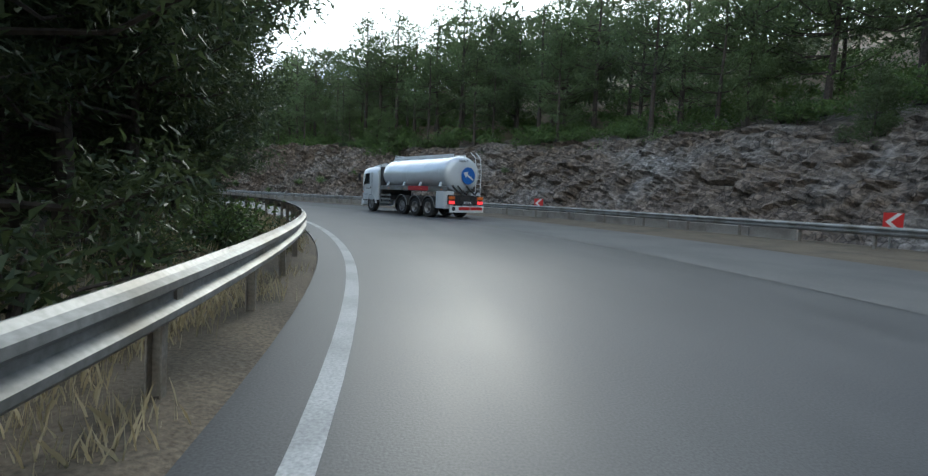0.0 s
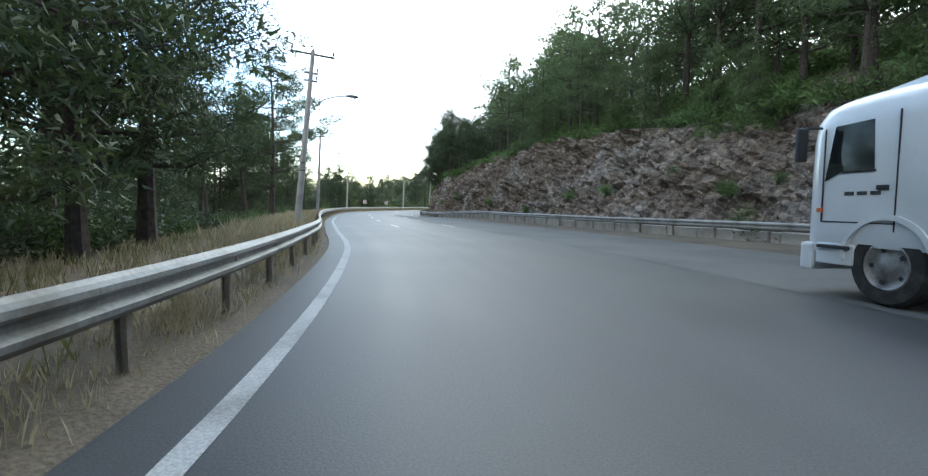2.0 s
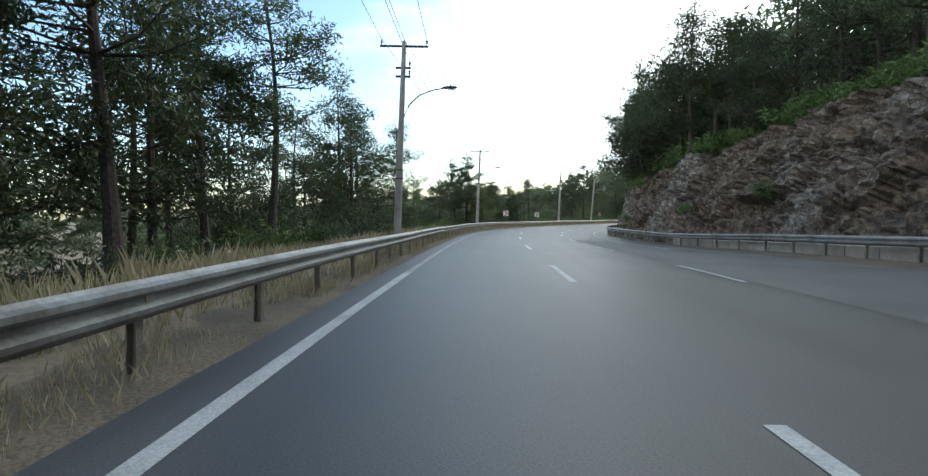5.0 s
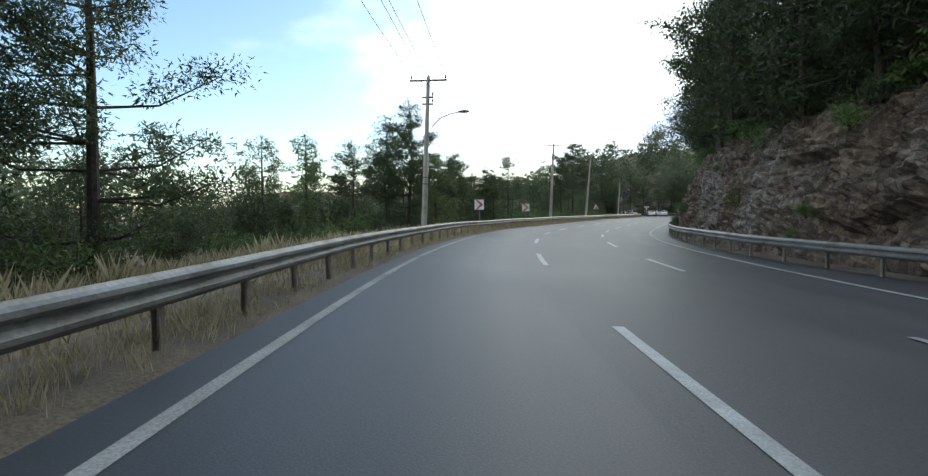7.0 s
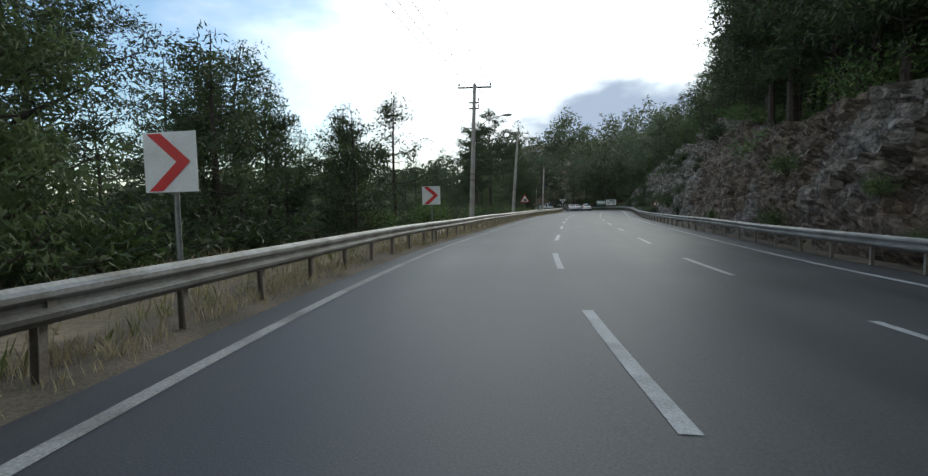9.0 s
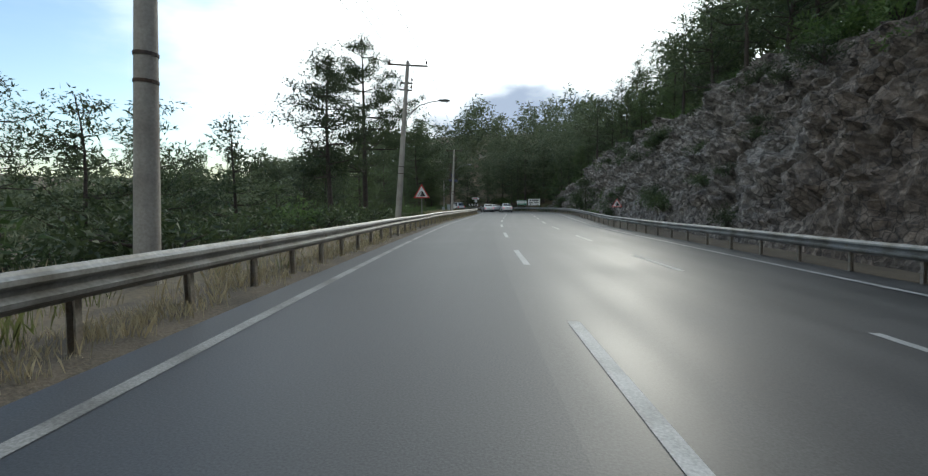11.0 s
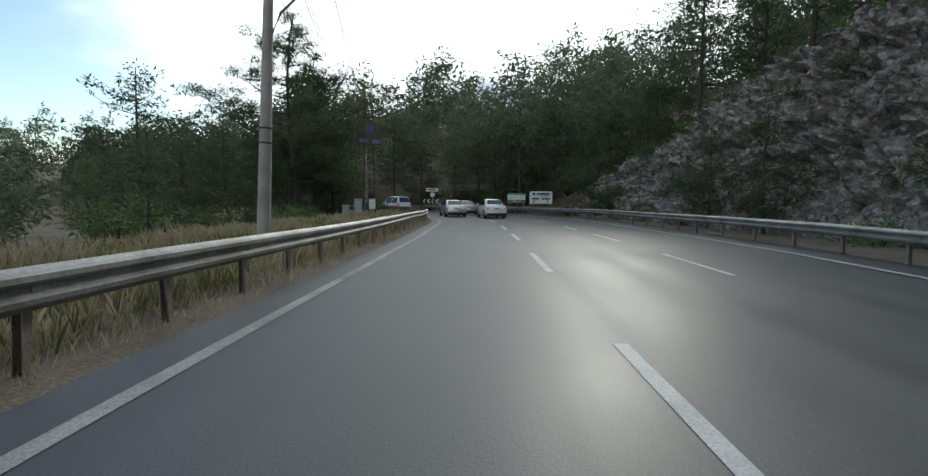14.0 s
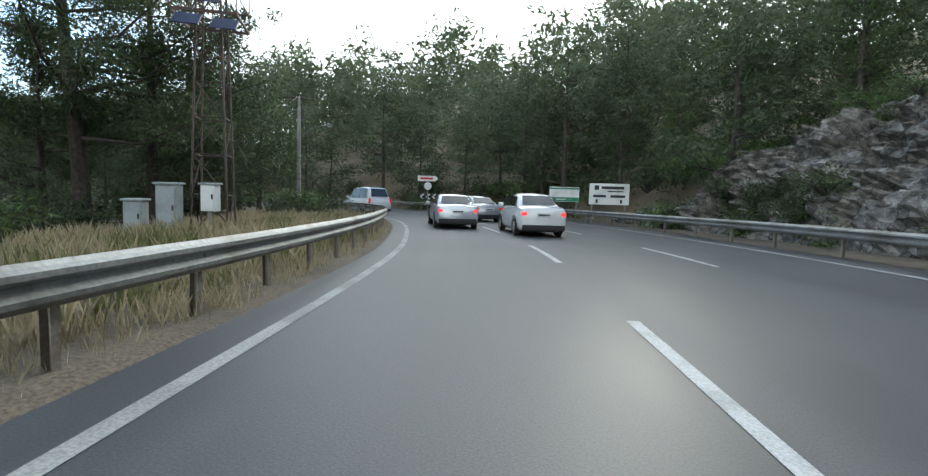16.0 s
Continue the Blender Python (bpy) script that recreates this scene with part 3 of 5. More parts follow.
def guard_rail(off, s0, s1, side, label, top=0.78):
    """W-beam rail on steel posts; side is +1 where the traffic is to its right."""
    rail = thing("guard_rail", at(s0, off(s0), 0), label, "guard rail", "guard rails along the road")
    inv = rail.matrix_world.inverted()
    s = s0
    while s < s1 - 0.1:
        e = min(s + 4.0, s1)
        ss = np.linspace(s, e + 0.12, 6)
        pr = [(h, o) for h, o in W_BEAM] + [(h, o - 0.012) for h, o in W_BEAM[::-1]]
        verts = [inv @ at(q, off(q) + side * (o + 0.10 + (0.004 if int(s / 4) % 2 else 0)), top - 0.155 + h + 0.010 * math.sin(q * 0.41) + 0.012 * math.sin(q * 0.17)) for q in ss for h, o in pr]
        n = len(pr)
        faces = [(i * n + j, i * n + (j + 1) % n, (i + 1) * n + (j + 1) % n, (i + 1) * n + j) for i in range(5) for j in range(n)]
        raw("beam", verts, faces, GALV, rail)
        s += 4.0
    post = bmesh.new()
    add_box(post, (0.010, 0.07, 1.05), (-0.04, 0, 0.20))
    add_box(post, (0.08, 0.010, 1.05), (0, 0.035, 0.20))
    add_box(post, (0.010, 0.07, 1.05), (0.04, 0, 0.20))
    add_box(post, (0.07, 0.08, 0.22), (side * 0.085, 0, 0.61))
    me = mesh_of(post, "post", POST_STEEL)
    s = s0 + 1.0
    gap = 2.0
    while s < s1:
        if side > 0:
            gap = 2.1 if s < 84 else 1.65 if s < 160 else 1.58
        ob = new("post", me)
        ob.parent = rail
        ob.matrix_local = inv @ Matrix.Translation(at(s, off(s), 0)) @ pose(0, 0, 0, 1.5 * math.sin(s * 3.1), 1.5 * math.cos(s * 2.3), bearing(s))
        s += gap
    return rail


guard_rail(lambda s: RAIL_L, S0 + 1, 300, 1, "weathered galvanised W-beam guard rail on steel posts along dry grass")
guard_rail(rail_r, S0 + 1, 300, -1, "galvanised W-beam guard rail on steel posts below the rock face")


def low_wall(s0, s1):
    """Low wall of cast blocks behind the right rail."""
    wall = thing("low_wall", at(s0, rail_r(s0), 0), "low weathered concrete block wall behind the guard rail", "wall")
    inv = wall.matrix_world.inverted()
    s = s0
    while s < s1:
        e = s + 1.55
        d0, d1 = rail_r(s) + 0.32, rail_r(e) + 0.32
        top = 0.44 + 0.02 * math.sin(s * 5.3)
        verts = [inv @ at(q, d + o, z) for z, grow in ((-0.2, 0.0), (top - 0.03, 0.0), (top, 0.03)) for q, d, o in ((s + grow, d0, grow), (e - grow, d1, grow), (e - grow, d1, 0.3 - grow), (s + grow, d0, 0.3 - grow))]
        faces = [(k + j, k + (j + 1) % 4, k + 4 + (j + 1) % 4, k + 4 + j) for k in (0, 4) for j in range(4)] + [(8, 9, 10, 11)]
        raw("block", verts, faces, CONCRETE, wall)
        s += 1.6


low_wall(24, 104)

# ------------------------------------------------------------------ trees and shrubs


def tufts(centres, radii, per, size, rng, flat=0.8, droop=0.0):
    """Small leaf blades round many centres, as arrays."""
    n = len(centres) * per
    c = np.repeat(np.asarray(centres, float), per, 0)
    r = np.repeat(np.asarray(radii, float), per)[:, None]
    off = rng.normal(size=(n, 3))
    off /= np.linalg.norm(off, axis=1)[:, None]
    off *= rng.random((n, 1)) ** 0.5
    off[:, 2] *= flat
    p = c + off * r
    a = off + rng.normal(size=(n, 3)) * 0.5
    a[:, 2] -= droop
    a /= np.linalg.norm(a, axis=1)[:, None]
    b = np.cross(a, rng.normal(size=(n, 3)))
    b /= np.linalg.norm(b, axis=1)[:, None]
    ln = size * (0.7 + 0.7 * rng.random((n, 1)))
    wd = ln * 0.2
    v = np.stack([p - b * wd - a * ln * 0.3, p + b * wd, p + a * ln], 1).reshape(-1, 3)
    f = np.arange(n * 3).reshape(-1, 3)
    return v, f


def tree_shape(seed, tall, spread, bare=0.35, layers=9, per=34, size=0.34, clump=0.62, lean=0.0, droop=0.1, flat=0.75):
    """Trunk and limbs as a bmesh, crown as arrays, of a pine with tiers of limbs."""
    rng = np.random.default_rng(seed)
    bm = bmesh.new()
    bend = rng.normal(size=2) * 0.35
    spine = [Vector((bend[0] * math.sin(u * 3) * u + lean * u * tall, bend[1] * math.sin(u * 2.3 + 1) * u, tall * u - 0.3)) for u in np.linspace(0, 1, 8)]
    r0 = 0.0135 * tall + 0.04
    add_tube(bm, spine, [r0 * (1 - 0.88 * u) * (1.25 if u == 0 else 1) for u in np.linspace(0, 1, 8)], 8)
    centres, radii = [], []
    for k in range(layers):
        u = bare + (0.98 - bare) * (k + rng.random() * 0.6) / layers
        i = min(int(u * 7), 6)
        root = spine[i].lerp(spine[i + 1], u * 7 - i)
        width = spread * (1 - ((u - bare) / (1 - bare)) ** 1.6) * (0.55 + 0.45 * min(1, (u - bare) * 6)) + 0.35
        for j in range(rng.integers(3, 6)):
            ang = rng.random() * 2 * math.pi
            reach = width * (0.55 + 0.6 * rng.random())
            rise = reach * (0.15 + 0.35 * rng.random())
            tip = root + Vector((math.cos(ang) * reach, math.sin(ang) * reach, rise))
            mid = root.lerp(tip, 0.5) + Vector((0, 0, -0.12 * reach))
            add_tube(bm, [root, mid, tip], [r0 * 0.32 * (1 - 0.6 * u), r0 * 0.2 * (1 - 0.6 * u), 0.012], 5, False)
            for w in np.linspace(0.42, 1.05, max(2, int(reach / (clump * 0.62)))).tolist():
                c = root.lerp(tip, w) + Vector(rng.normal(size=3) * clump * 0.38)
                centres.append(c)
                radii.append(clump * (0.65 + 0.6 * rng.random()))
    centres.append(spine[-1])
    radii.append(clump)
    v, f = tufts(centres, radii, per, size, rng, flat, droop)
    return bm, v, f


def tree_kind(name, seed, leaves, label, **shape):
    """A first tree, far below the ground's reach of sight until it is copied into place."""
    bm, v, f = tree_shape(seed, **shape)
    t = thing(name, (0, 0, 0), label, "tree")
    part("trunk", bm, BARK, t, smooth=True)
    raw("crown", v, f, leaves, t)
    return t


def shrub_kind(seed, wide, tall, leaves, label, per=31, size=0.125, name="shrub"):
    rng = np.random.default_rng(seed)
    t = thing(name, (0, 0, 0), label, name.replace("_", " "))
    bm = bmesh.new()
    centres, radii = [], []
    for k in range(11):
        a, r = rng.random() * 6.28, wide * rng.random() ** 0.6
        tip = Vector((math.cos(a) * r, math.sin(a) * r, tall * (0.45 + 0.55 * rng.random()) * (1 - 0.4 * r / wide)))
        add_tube(bm, [(0, 0, -0.15), tip * 0.5 + Vector((0, 0, 0.1)), tip], [0.03, 0.02, 0.006], 5, False)
        for w in (0.45, 0.75, 1.0):
            centres.append(tip * w)
            radii.append(0.30 * wide + 0.12)
    part("woody_stem", bm, BARK, t)
    v, f = tufts(centres, radii, per, size, rng, 0.8)
    raw("foliage", v, f, leaves, t)
    return t


def join(name, kinds, places, leaves, label, category):
    """Far plants as one mesh: each is a turned and scaled copy of a light shape."""
    vs, fs, n = [], [], 0
    for k, (x, y, z, turn, size) in places:
        v, f = kinds[k]
        c, s_ = math.cos(turn), math.sin(turn)
        w = np.c_[v[:, 0] * c - v[:, 1] * s_, v[:, 0] * s_ + v[:, 1] * c, v[:, 2]] * size + (x, y, z)
        vs.append(w)
        fs.append(f + n)
        n += len(w)
    v, f = np.concatenate(vs), np.concatenate(fs)
    me = bpy.data.meshes.new(name)
    me.vertices.add(len(v))
    me.vertices.foreach_set("co", v.ravel())
    me.loops.add(f.size)
    me.loops.foreach_set("vertex_index", f.ravel())
    me.polygons.add(len(f))
    me.polygons.foreach_set("loop_start", np.arange(0, f.size, f.shape[1]))
    me.update(calc_edges=True)
    me.materials.append(leaves)
    return tagged(new(name, me), label, category, kind="stuff")


HERO = [tree_kind("pine_tree", 71 + k, PINE, "large dark pine overhanging the guard rail", tall=h, spread=3.3, bare=b, layers=12, per=112, size=0.112, clump=0.62)
        for k, (h, b) in enumerate([(12, 0.16), (11, 0.12)])]
BIG = [tree_kind("pine_tree", 91 + k, PINE, "broad old pine with heavy spreading limbs", tall=h, spread=w, bare=b, layers=12, per=150, size=0.11, clump=0.62, flat=0.6, droop=0.25)
       for k, (h, w, b) in enumerate([(15, 5.0, 0.27), (13, 5.2, 0.2)])]
PINES = [tree_kind("pine_tree", 11 + k, PINE, "tall dark green pine with a ragged open crown", tall=h, spread=w, bare=b, layers=n, per=42, size=0.175, clump=0.6)
         for k, (h, w, b, n) in enumerate([(12, 3.4, 0.30, 11), (10, 3.0, 0.22, 10), (13, 3.8, 0.42, 10), (9, 2.9, 0.15, 10)])]
MID = [tree_kind("pine_tree", 21 + k, PINE, "dark green pine on the wooded slope", tall=h, spread=w, bare=b, layers=8, per=30, size=0.225, clump=0.85, flat=0.5)
       for k, (h, w, b) in enumerate([(11, 3.3, 0.2), (9.5, 3.1, 0.15), (12, 3.7, 0.3)])]
SLOPE = [tree_kind("pine_tree", 41 + k, PINE_SUNLIT, "green pine with a broad layered crown on the slope", tall=h, spread=w, bare=b, layers=9, per=38, size=0.19, clump=0.8, flat=0.5)
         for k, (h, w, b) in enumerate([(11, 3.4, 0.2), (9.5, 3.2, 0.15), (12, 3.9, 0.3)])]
LIGHT = [tree_kind("young_pine_tree", 31 + k, PINE_LIGHT, "light green young pine with feathery drooping needles", tall=h, spread=w, bare=0.12, layers=10, per=76, size=0.115, clump=0.46, droop=0.5)
         for k, (h, w) in enumerate([(7.5, 1.7), (6, 1.5)])]
SHRUBS = [shrub_kind(51, 1.5, 1.5, SHRUB, "round green shrub on the roadside slope"), shrub_kind(52, 1.0, 1.3, SHRUB, "small green shrub among dry grass"),
          shrub_kind(53, 1.2, 1.0, PINE, "low dark green shrub on the rock slope")]
BUSHES = [shrub_kind(54 + k, w, h, PINE, "tall dense dark bush below the roadside verge", per=60, size=0.14, name="tall_bush") for k, (w, h) in enumerate([(1.9, 4.3), (1.6, 3.6)])]
used = set()


CLEAR = [(-53.5, 55.2, 3.6), (-47.0, 54.6, 2.0), (-102.8, 201.8, 2.6), (-93.6, 222.6, 4.0), (-96.4, 224.4, 4.0), (-94, 218.5, 3.0)]      # nothing grows here


def plant(kind, s, d, turn, size, dz=0.0):
    p = at(s, d)
    if any(math.hypot(p.x - x, p.y - y) < r for x, y, r in CLEAR):
        return None
    m = pose(p.x, p.y, height(p.x, p.y) + dz, 0, 0, turn) @ Matrix.Scale(size, 4)
    if kind.name not in used:
        used.add(kind.name)
        kind.matrix_world = m
        return kind
    ob = copy_thing(kind, Matrix.Identity(4))
    ob.matrix_world = m
    return ob


rng = np.random.default_rng(7)


massed = []


def mass(s, d, size):
    """A tree of the wood behind, kept for the one mesh of it."""
    p = at(s, d)
    massed.append((rng.integers(0, 4), (p.x, p.y, height(p.x, p.y), rng.random() * 6.28, size)))


def pick(kinds):
    return kinds[rng.integers(0, len(kinds))]


# left of the road: a dark belt at the start, then an open wood below the verge
for s in np.arange(9, 50, 2.9):
    plant(pick(HERO), s + rng.normal() * 0.9, -5.4 + rng.normal() * 0.5, rng.random() * 360, 0.95 + 0.3 * rng.random())
    if s < 34:
        plant(pick(PINES), s + rng.normal(), -9.0 + rng.normal() * 0.7, rng.random() * 360, 1.0 + 0.3 * rng.random())
    for d in (-15.0,) if s < 32 else (-18.0,):
        mass(s + rng.normal() * 0.9, d + rng.normal() * 0.8, 1.0 + 0.35 * rng.random())
    if s < 35:
        plant(SHRUBS[2], s, -2.8 + rng.normal() * 0.4, rng.random() * 360, 0.7 + 0.4 * rng.random())
for s in np.arange(51, 122, 4.2):
    plant(pick(PINES), s + rng.normal() * 1.2, -9.5 + rng.normal() * 1.4, rng.random() * 360, (0.55 if 57 < s < 71 else 1.0 if s < 98 else 0.62 if s < 108 else 0.42) * (0.75 + 0.35 * rng.random()))
    low = 0.6 if 56 < s < 72 else 1.0 if s < 98 else 0.68 if s < 108 else 0.46
    plant(pick(MID), s + rng.normal() * 1.5, -15 + rng.normal() * 2.0, rng.random() * 360, low * (0.8 + 0.4 * rng.random()))
    for d in (-21, -28):
        mass(s + rng.normal() * 1.5, d + rng.normal() * 2.0, low * (0.8 + 0.4 * rng.random()))
    if rng.random() < 0.6:
        plant(pick(SHRUBS), s, -5.5 + rng.normal() * 0.8, rng.random() * 360, 0.6 + 0.4 * rng.random())
sb, db = along([-38.2, -49.5], [60.3, 59.4])
b0 = (sb[0], db[0], sb[1], db[1])
bx, by = along([-78.3, -80.4, -109.2, -101.3], [107.8, 100.8, 203.6, 171.9])
# dark undergrowth below the verge
for s in np.arange(36, 200, 2.0):
    far_off = -6.6 if s < 62 else -5.2
    if s < 62 or 92 < s < 104 or 131 < s < 186:
        plant(SHRUBS[2] if rng.random() < 0.8 else SHRUBS[1], s, far_off + rng.normal() * 0.7, rng.random() * 360, 1.0 + 0.6 * rng.random())
        plant(SHRUBS[2], s + 1.0, far_off - 3.0 + rng.normal() * 0.8, rng.random() * 360, 1.3 + 0.6 * rng.random())
for s in np.arange(129, 152, 4.2):
    plant(pick(PINES), s, -7.5 + rng.normal() * 0.9, rng.random() * 360, 0.38 + 0.18 * rng.random())
for s in np.arange(226, 252, 2.2):
    plant(SHRUBS[2], s, -10.5 + rng.normal() * 1.0, rng.random() * 360, 1.1 + 0.5 * rng.random())
for s in np.arange(238, 280, 2.2):
    plant(SHRUBS[2], s, 16.0 + rng.normal() * 1.2, rng.random() * 360, 1.5 + 0.6 * rng.random())
# low crowns hanging over the rail at the start
for s in np.arange(13.5, 37, 2.6):
    plant(HERO[1], s + rng.normal() * 0.5, -3.9 + rng.normal() * 0.3, rng.random() * 360, 0.78 + 0.2 * rng.random())
plant(SHRUBS[0], 20.5, -2.4, 40, 0.8)
# chosen trees that stand out against the sky: s, d, kind, size
for s, d, k, size in ((110.5, -6.2, HERO[1], 0.82), (108, -8.4, HERO[0], 0.7), (106, -9.0, PINES[0], 0.92), (103, -7.0, PINES[1], 0.9), (108, -13, PINES[2], 0.8), (86, -8.5, PINES[2], 1.1), (92, -9.5, PINES[0], 1.0), (126, -12, LIGHT[0], 0.9), (141, -12.5, PINES[0], 0.92), (138, -15, PINES[1], 0.55),
                      (140.5, -5.6, PINES[3], 0.7), (bx[0], by[0], BIG[1], 0.76), (bx[1], by[1], LIGHT[0], 1.0), (143.5, -7.0, PINES[2], 0.55), (147, -4.6, PINES[3], 0.6), (157, -6.5, PINES[1], 0.86), (147, -8.5, LIGHT[0], 0.9), (150, -6.5, LIGHT[1], 0.9),
                      (182, -6.5, PINES[0], 0.9), (190.0, -6.8, BIG[0], 0.95), (b0[0], b0[1], BIG[1], 1.0), (b0[2], b0[3], BIG[0], 1.0), (189, -10.5, MID[1], 0.55), (186.5, -8.6, MID[0], 0.5), (bx[2], by[2], BIG[1], 1.15), (133.8, -4.4, LIGHT[1], 0.9), (bx[3], by[3], LIGHT[0], 1.15), (236.5, -11.6, PINES[1], 0.7), (231, -11.5, PINES[0], 0.58), (226, -14.5, MID[1], 0.6), (240, -8.0, LIGHT[0], 0.9)):
    plant(k, s, d, rng.random() * 360, size)
for s in np.arange(122, 228, 4.2):
    for d in (-12, -17, -24) if s < 203 else (-11, -15, -20):
        if rng.random() < 0.75:
            if d < -20:
                mass(s + rng.normal() * 1.5, d + rng.normal() * 1.6, 0.5 + 0.3 * rng.random())
            else:
                plant(pick(LIGHT) if rng.random() < 0.3 else pick(MID), s + rng.normal() * 1.5, d + rng.normal() * 1.6, rng.random() * 360, (0.5 + 0.3 * rng.random()) * (0.6 if 186 < s < 217 else 0.42 if s < 142 else 1.0))
    plant(pick(SHRUBS), s + rng.normal(), (-6.0 if s < 203 else -8.6) + rng.normal(), rng.random() * 360, 0.7 + 0.6 * rng.random())
# the hillside on the right, nearest rows
for s in np.arange(4, 262, 3.4):
    b = float(brow(s))
    if rng.random() < 0.9:
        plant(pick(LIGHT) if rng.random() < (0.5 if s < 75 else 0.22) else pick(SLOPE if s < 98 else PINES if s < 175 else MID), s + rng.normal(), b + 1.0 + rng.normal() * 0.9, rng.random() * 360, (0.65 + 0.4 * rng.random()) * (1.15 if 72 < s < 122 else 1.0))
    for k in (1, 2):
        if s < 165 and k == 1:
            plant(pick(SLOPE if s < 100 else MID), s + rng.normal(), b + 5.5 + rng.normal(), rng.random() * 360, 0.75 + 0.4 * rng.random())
        else:
            mass(s + rng.normal(), b + 1.2 + 4.4 * k + rng.normal() * 1.0, 0.75 + 0.4 * rng.random())
    for _ in range(2):
        if rng.random() < 0.6:
            plant(pick(SHRUBS), s + rng.normal(), b + 0.2 + rng.normal() * 0.6, rng.random() * 360, 0.8 + 0.6 * rng.random())
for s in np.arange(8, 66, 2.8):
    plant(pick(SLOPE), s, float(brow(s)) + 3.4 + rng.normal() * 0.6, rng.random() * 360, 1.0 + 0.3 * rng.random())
    plant(pick(SHRUBS[:2]), s, float(brow(s)) - 0.2 + rng.normal() * 0.5, rng.random() * 360, 0.7 + 0.5 * rng.random())
for s in np.arange(110, 168, 3.2):
    plant(pick(PINES), s, float(brow(s)) + 0.4 + rng.normal() * 0.3, rng.random() * 360, 0.95 + 0.25 * rng.random())
# bushes rooted on ledges of the cutting and at its foot
for s, d, up, size in ((51.9, 16.6, 0.0, 1.35), (50.7, 16.5, 0.0, 1.2), (206, 14.2, 0.0, 1.2), (209, 15.5, 1.0, 1.5), (213, 15.8, 1.8, 1.4), (214, 14.2, 0.0, 1.0), (222, 17.0, 3.6, 1.3),
                       (231, 14.4, 0.0, 1.3), (234, 14.0, 0.0, 1.1), (238, 14.0, 0.0, 1.4), (200, 17.0, 4.0, 1.2), (226, 14.3, 0.0, 1.2), (242, 14.0, 0.0, 1.5), (247, 14.2, 0.0, 1.4)):
    plant(pick(SHRUBS), s, d, rng.random() * 360, size, up)
for s, d, size in ((219.0, 14.0, 0.6), (224.2, 14.1, 0.62), (206.5, 14.6, 0.36), (209.5, 17.5, 0.45), (214.5, 19.0, 0.4)):
    plant(PINES[3], s, d, rng.random() * 360, size, 0.0 if d < 15 else (d - 15) / 0.52)
# small bushes and tufts in the joints of the rock
for k in range(64):
    s, v = (172 + 66 * rng.random() if k % 2 else 170 * rng.random()), 0.08 + 0.8 * rng.random()
    toe, high = (float(q) for q in cut(s))
    d = toe - 0.9 + (float(brow(s)) - toe) * v ** 1.25
    p = at(s, d)
    plant(SHRUBS[1 + k % 2], s, d, rng.random() * 360, (0.45 + 0.75 * rng.random()) * (1 if k % 2 else 0.6), (high + 0.5) * v ** 0.9 - 0.5 - height(p.x, p.y) + p.z)
for s in np.arange(242, 335, 3.8):
    plant(pick(MID), s + rng.normal(), 14.5 + rng.normal() * 1.2, rng.random() * 360, 0.9 + 0.4 * rng.random())
    for d in (18.5, 23.5):
        mass(s + rng.normal(), d + rng.normal() * 1.2, 1.05 + 0.45 * rng.random())
    plant(pick(MID), s, -7 + rng.normal(), rng.random() * 360, 0.6 + 0.3 * rng.random())
    plant(pick(SHRUBS), s, -4 + rng.normal() * 0.6, rng.random() * 360, 1.0 + 0.4 * rng.random())
# inside the far bend
for _ in range(20):
    plant(pick(PINES), 238 + rng.random() * 38, -10 - rng.random() * 13, rng.random() * 360, 0.42 + 0.3 * rng.random())
# a close belt of tall bushes under the open pines of the lower side
belt_rng = np.random.default_rng(17)
plant(HERO[0], 238.6, -9.2, 70, 1.05)
for s in np.arange(101, 148, 1.9):
    d = -7.5 if s < 112 else -11.5
    plant(BUSHES[belt_rng.integers(0, 2)], s + belt_rng.normal() * 0.5, d + belt_rng.normal() * 0.9, belt_rng.random() * 360, 0.8 + 0.35 * belt_rng.random())
    if s < 130:
        plant(BUSHES[belt_rng.integers(0, 2)], s + belt_rng.normal(), -15.5 + belt_rng.normal(), belt_rng.random() * 360, 0.9 + 0.35 * belt_rng.random())
# scrub on the open ground above the cutting
low_kinds = []
for k in range(3):
    r = np.random.default_rng(140 + k)
    c = [(r.normal() * 0.5, r.normal() * 0.5, 0.25 + 0.5 * r.random()) for _ in range(9)]
    low_kinds.append(tufts(c, [0.38] * 9, 26, 0.2, r))
scrub = []
for k in range(1300):
    s = rng.uniform(5, 110) if k % 2 else rng.uniform(5, 262)
    p = at(s, float(brow(s)) + 0.3 + 26 * rng.random() ** 1.3)
    scrub.append((rng.integers(0, 3), (p.x, p.y, height(p.x, p.y) - 0.1, rng.random() * 6.28, 0.7 + 0.9 * rng.random())))
join("hillside_scrub", low_kinds, scrub, SHRUB, "low green scrub scattered over the hillside soil", "scrub")
# the wood behind, one mass
far_kinds = []
for k in range(4):
    bm, v, f = tree_shape(80 + k, tall=10 + k, spread=3.6, bare=0.2, layers=7, per=7, size=0.6, clump=0.95)
    bm.free()
    far_kinds.append((v, f))
for k in range(4):
    bm, v, f = tree_shape(84 + k, tall=10 + k, spread=3.6, bare=0.15, layers=6, per=34, size=0.26, clump=1.1, flat=0.5)
    bm.free()
    far_kinds.append((v, f))
spots = []
for _ in range(6000):
    x, y = rng.uniform(-230, 130), rng.uniform(-60, 340)
    spots.append((x, y))
ss, dd = along([p[0] for p in spots], [p[1] for p in spots])
hz = hills(ss, dd, np.array([p[0] for p in spots]), np.array([p[1] for p in spots]))
places, taken = list(massed), {}
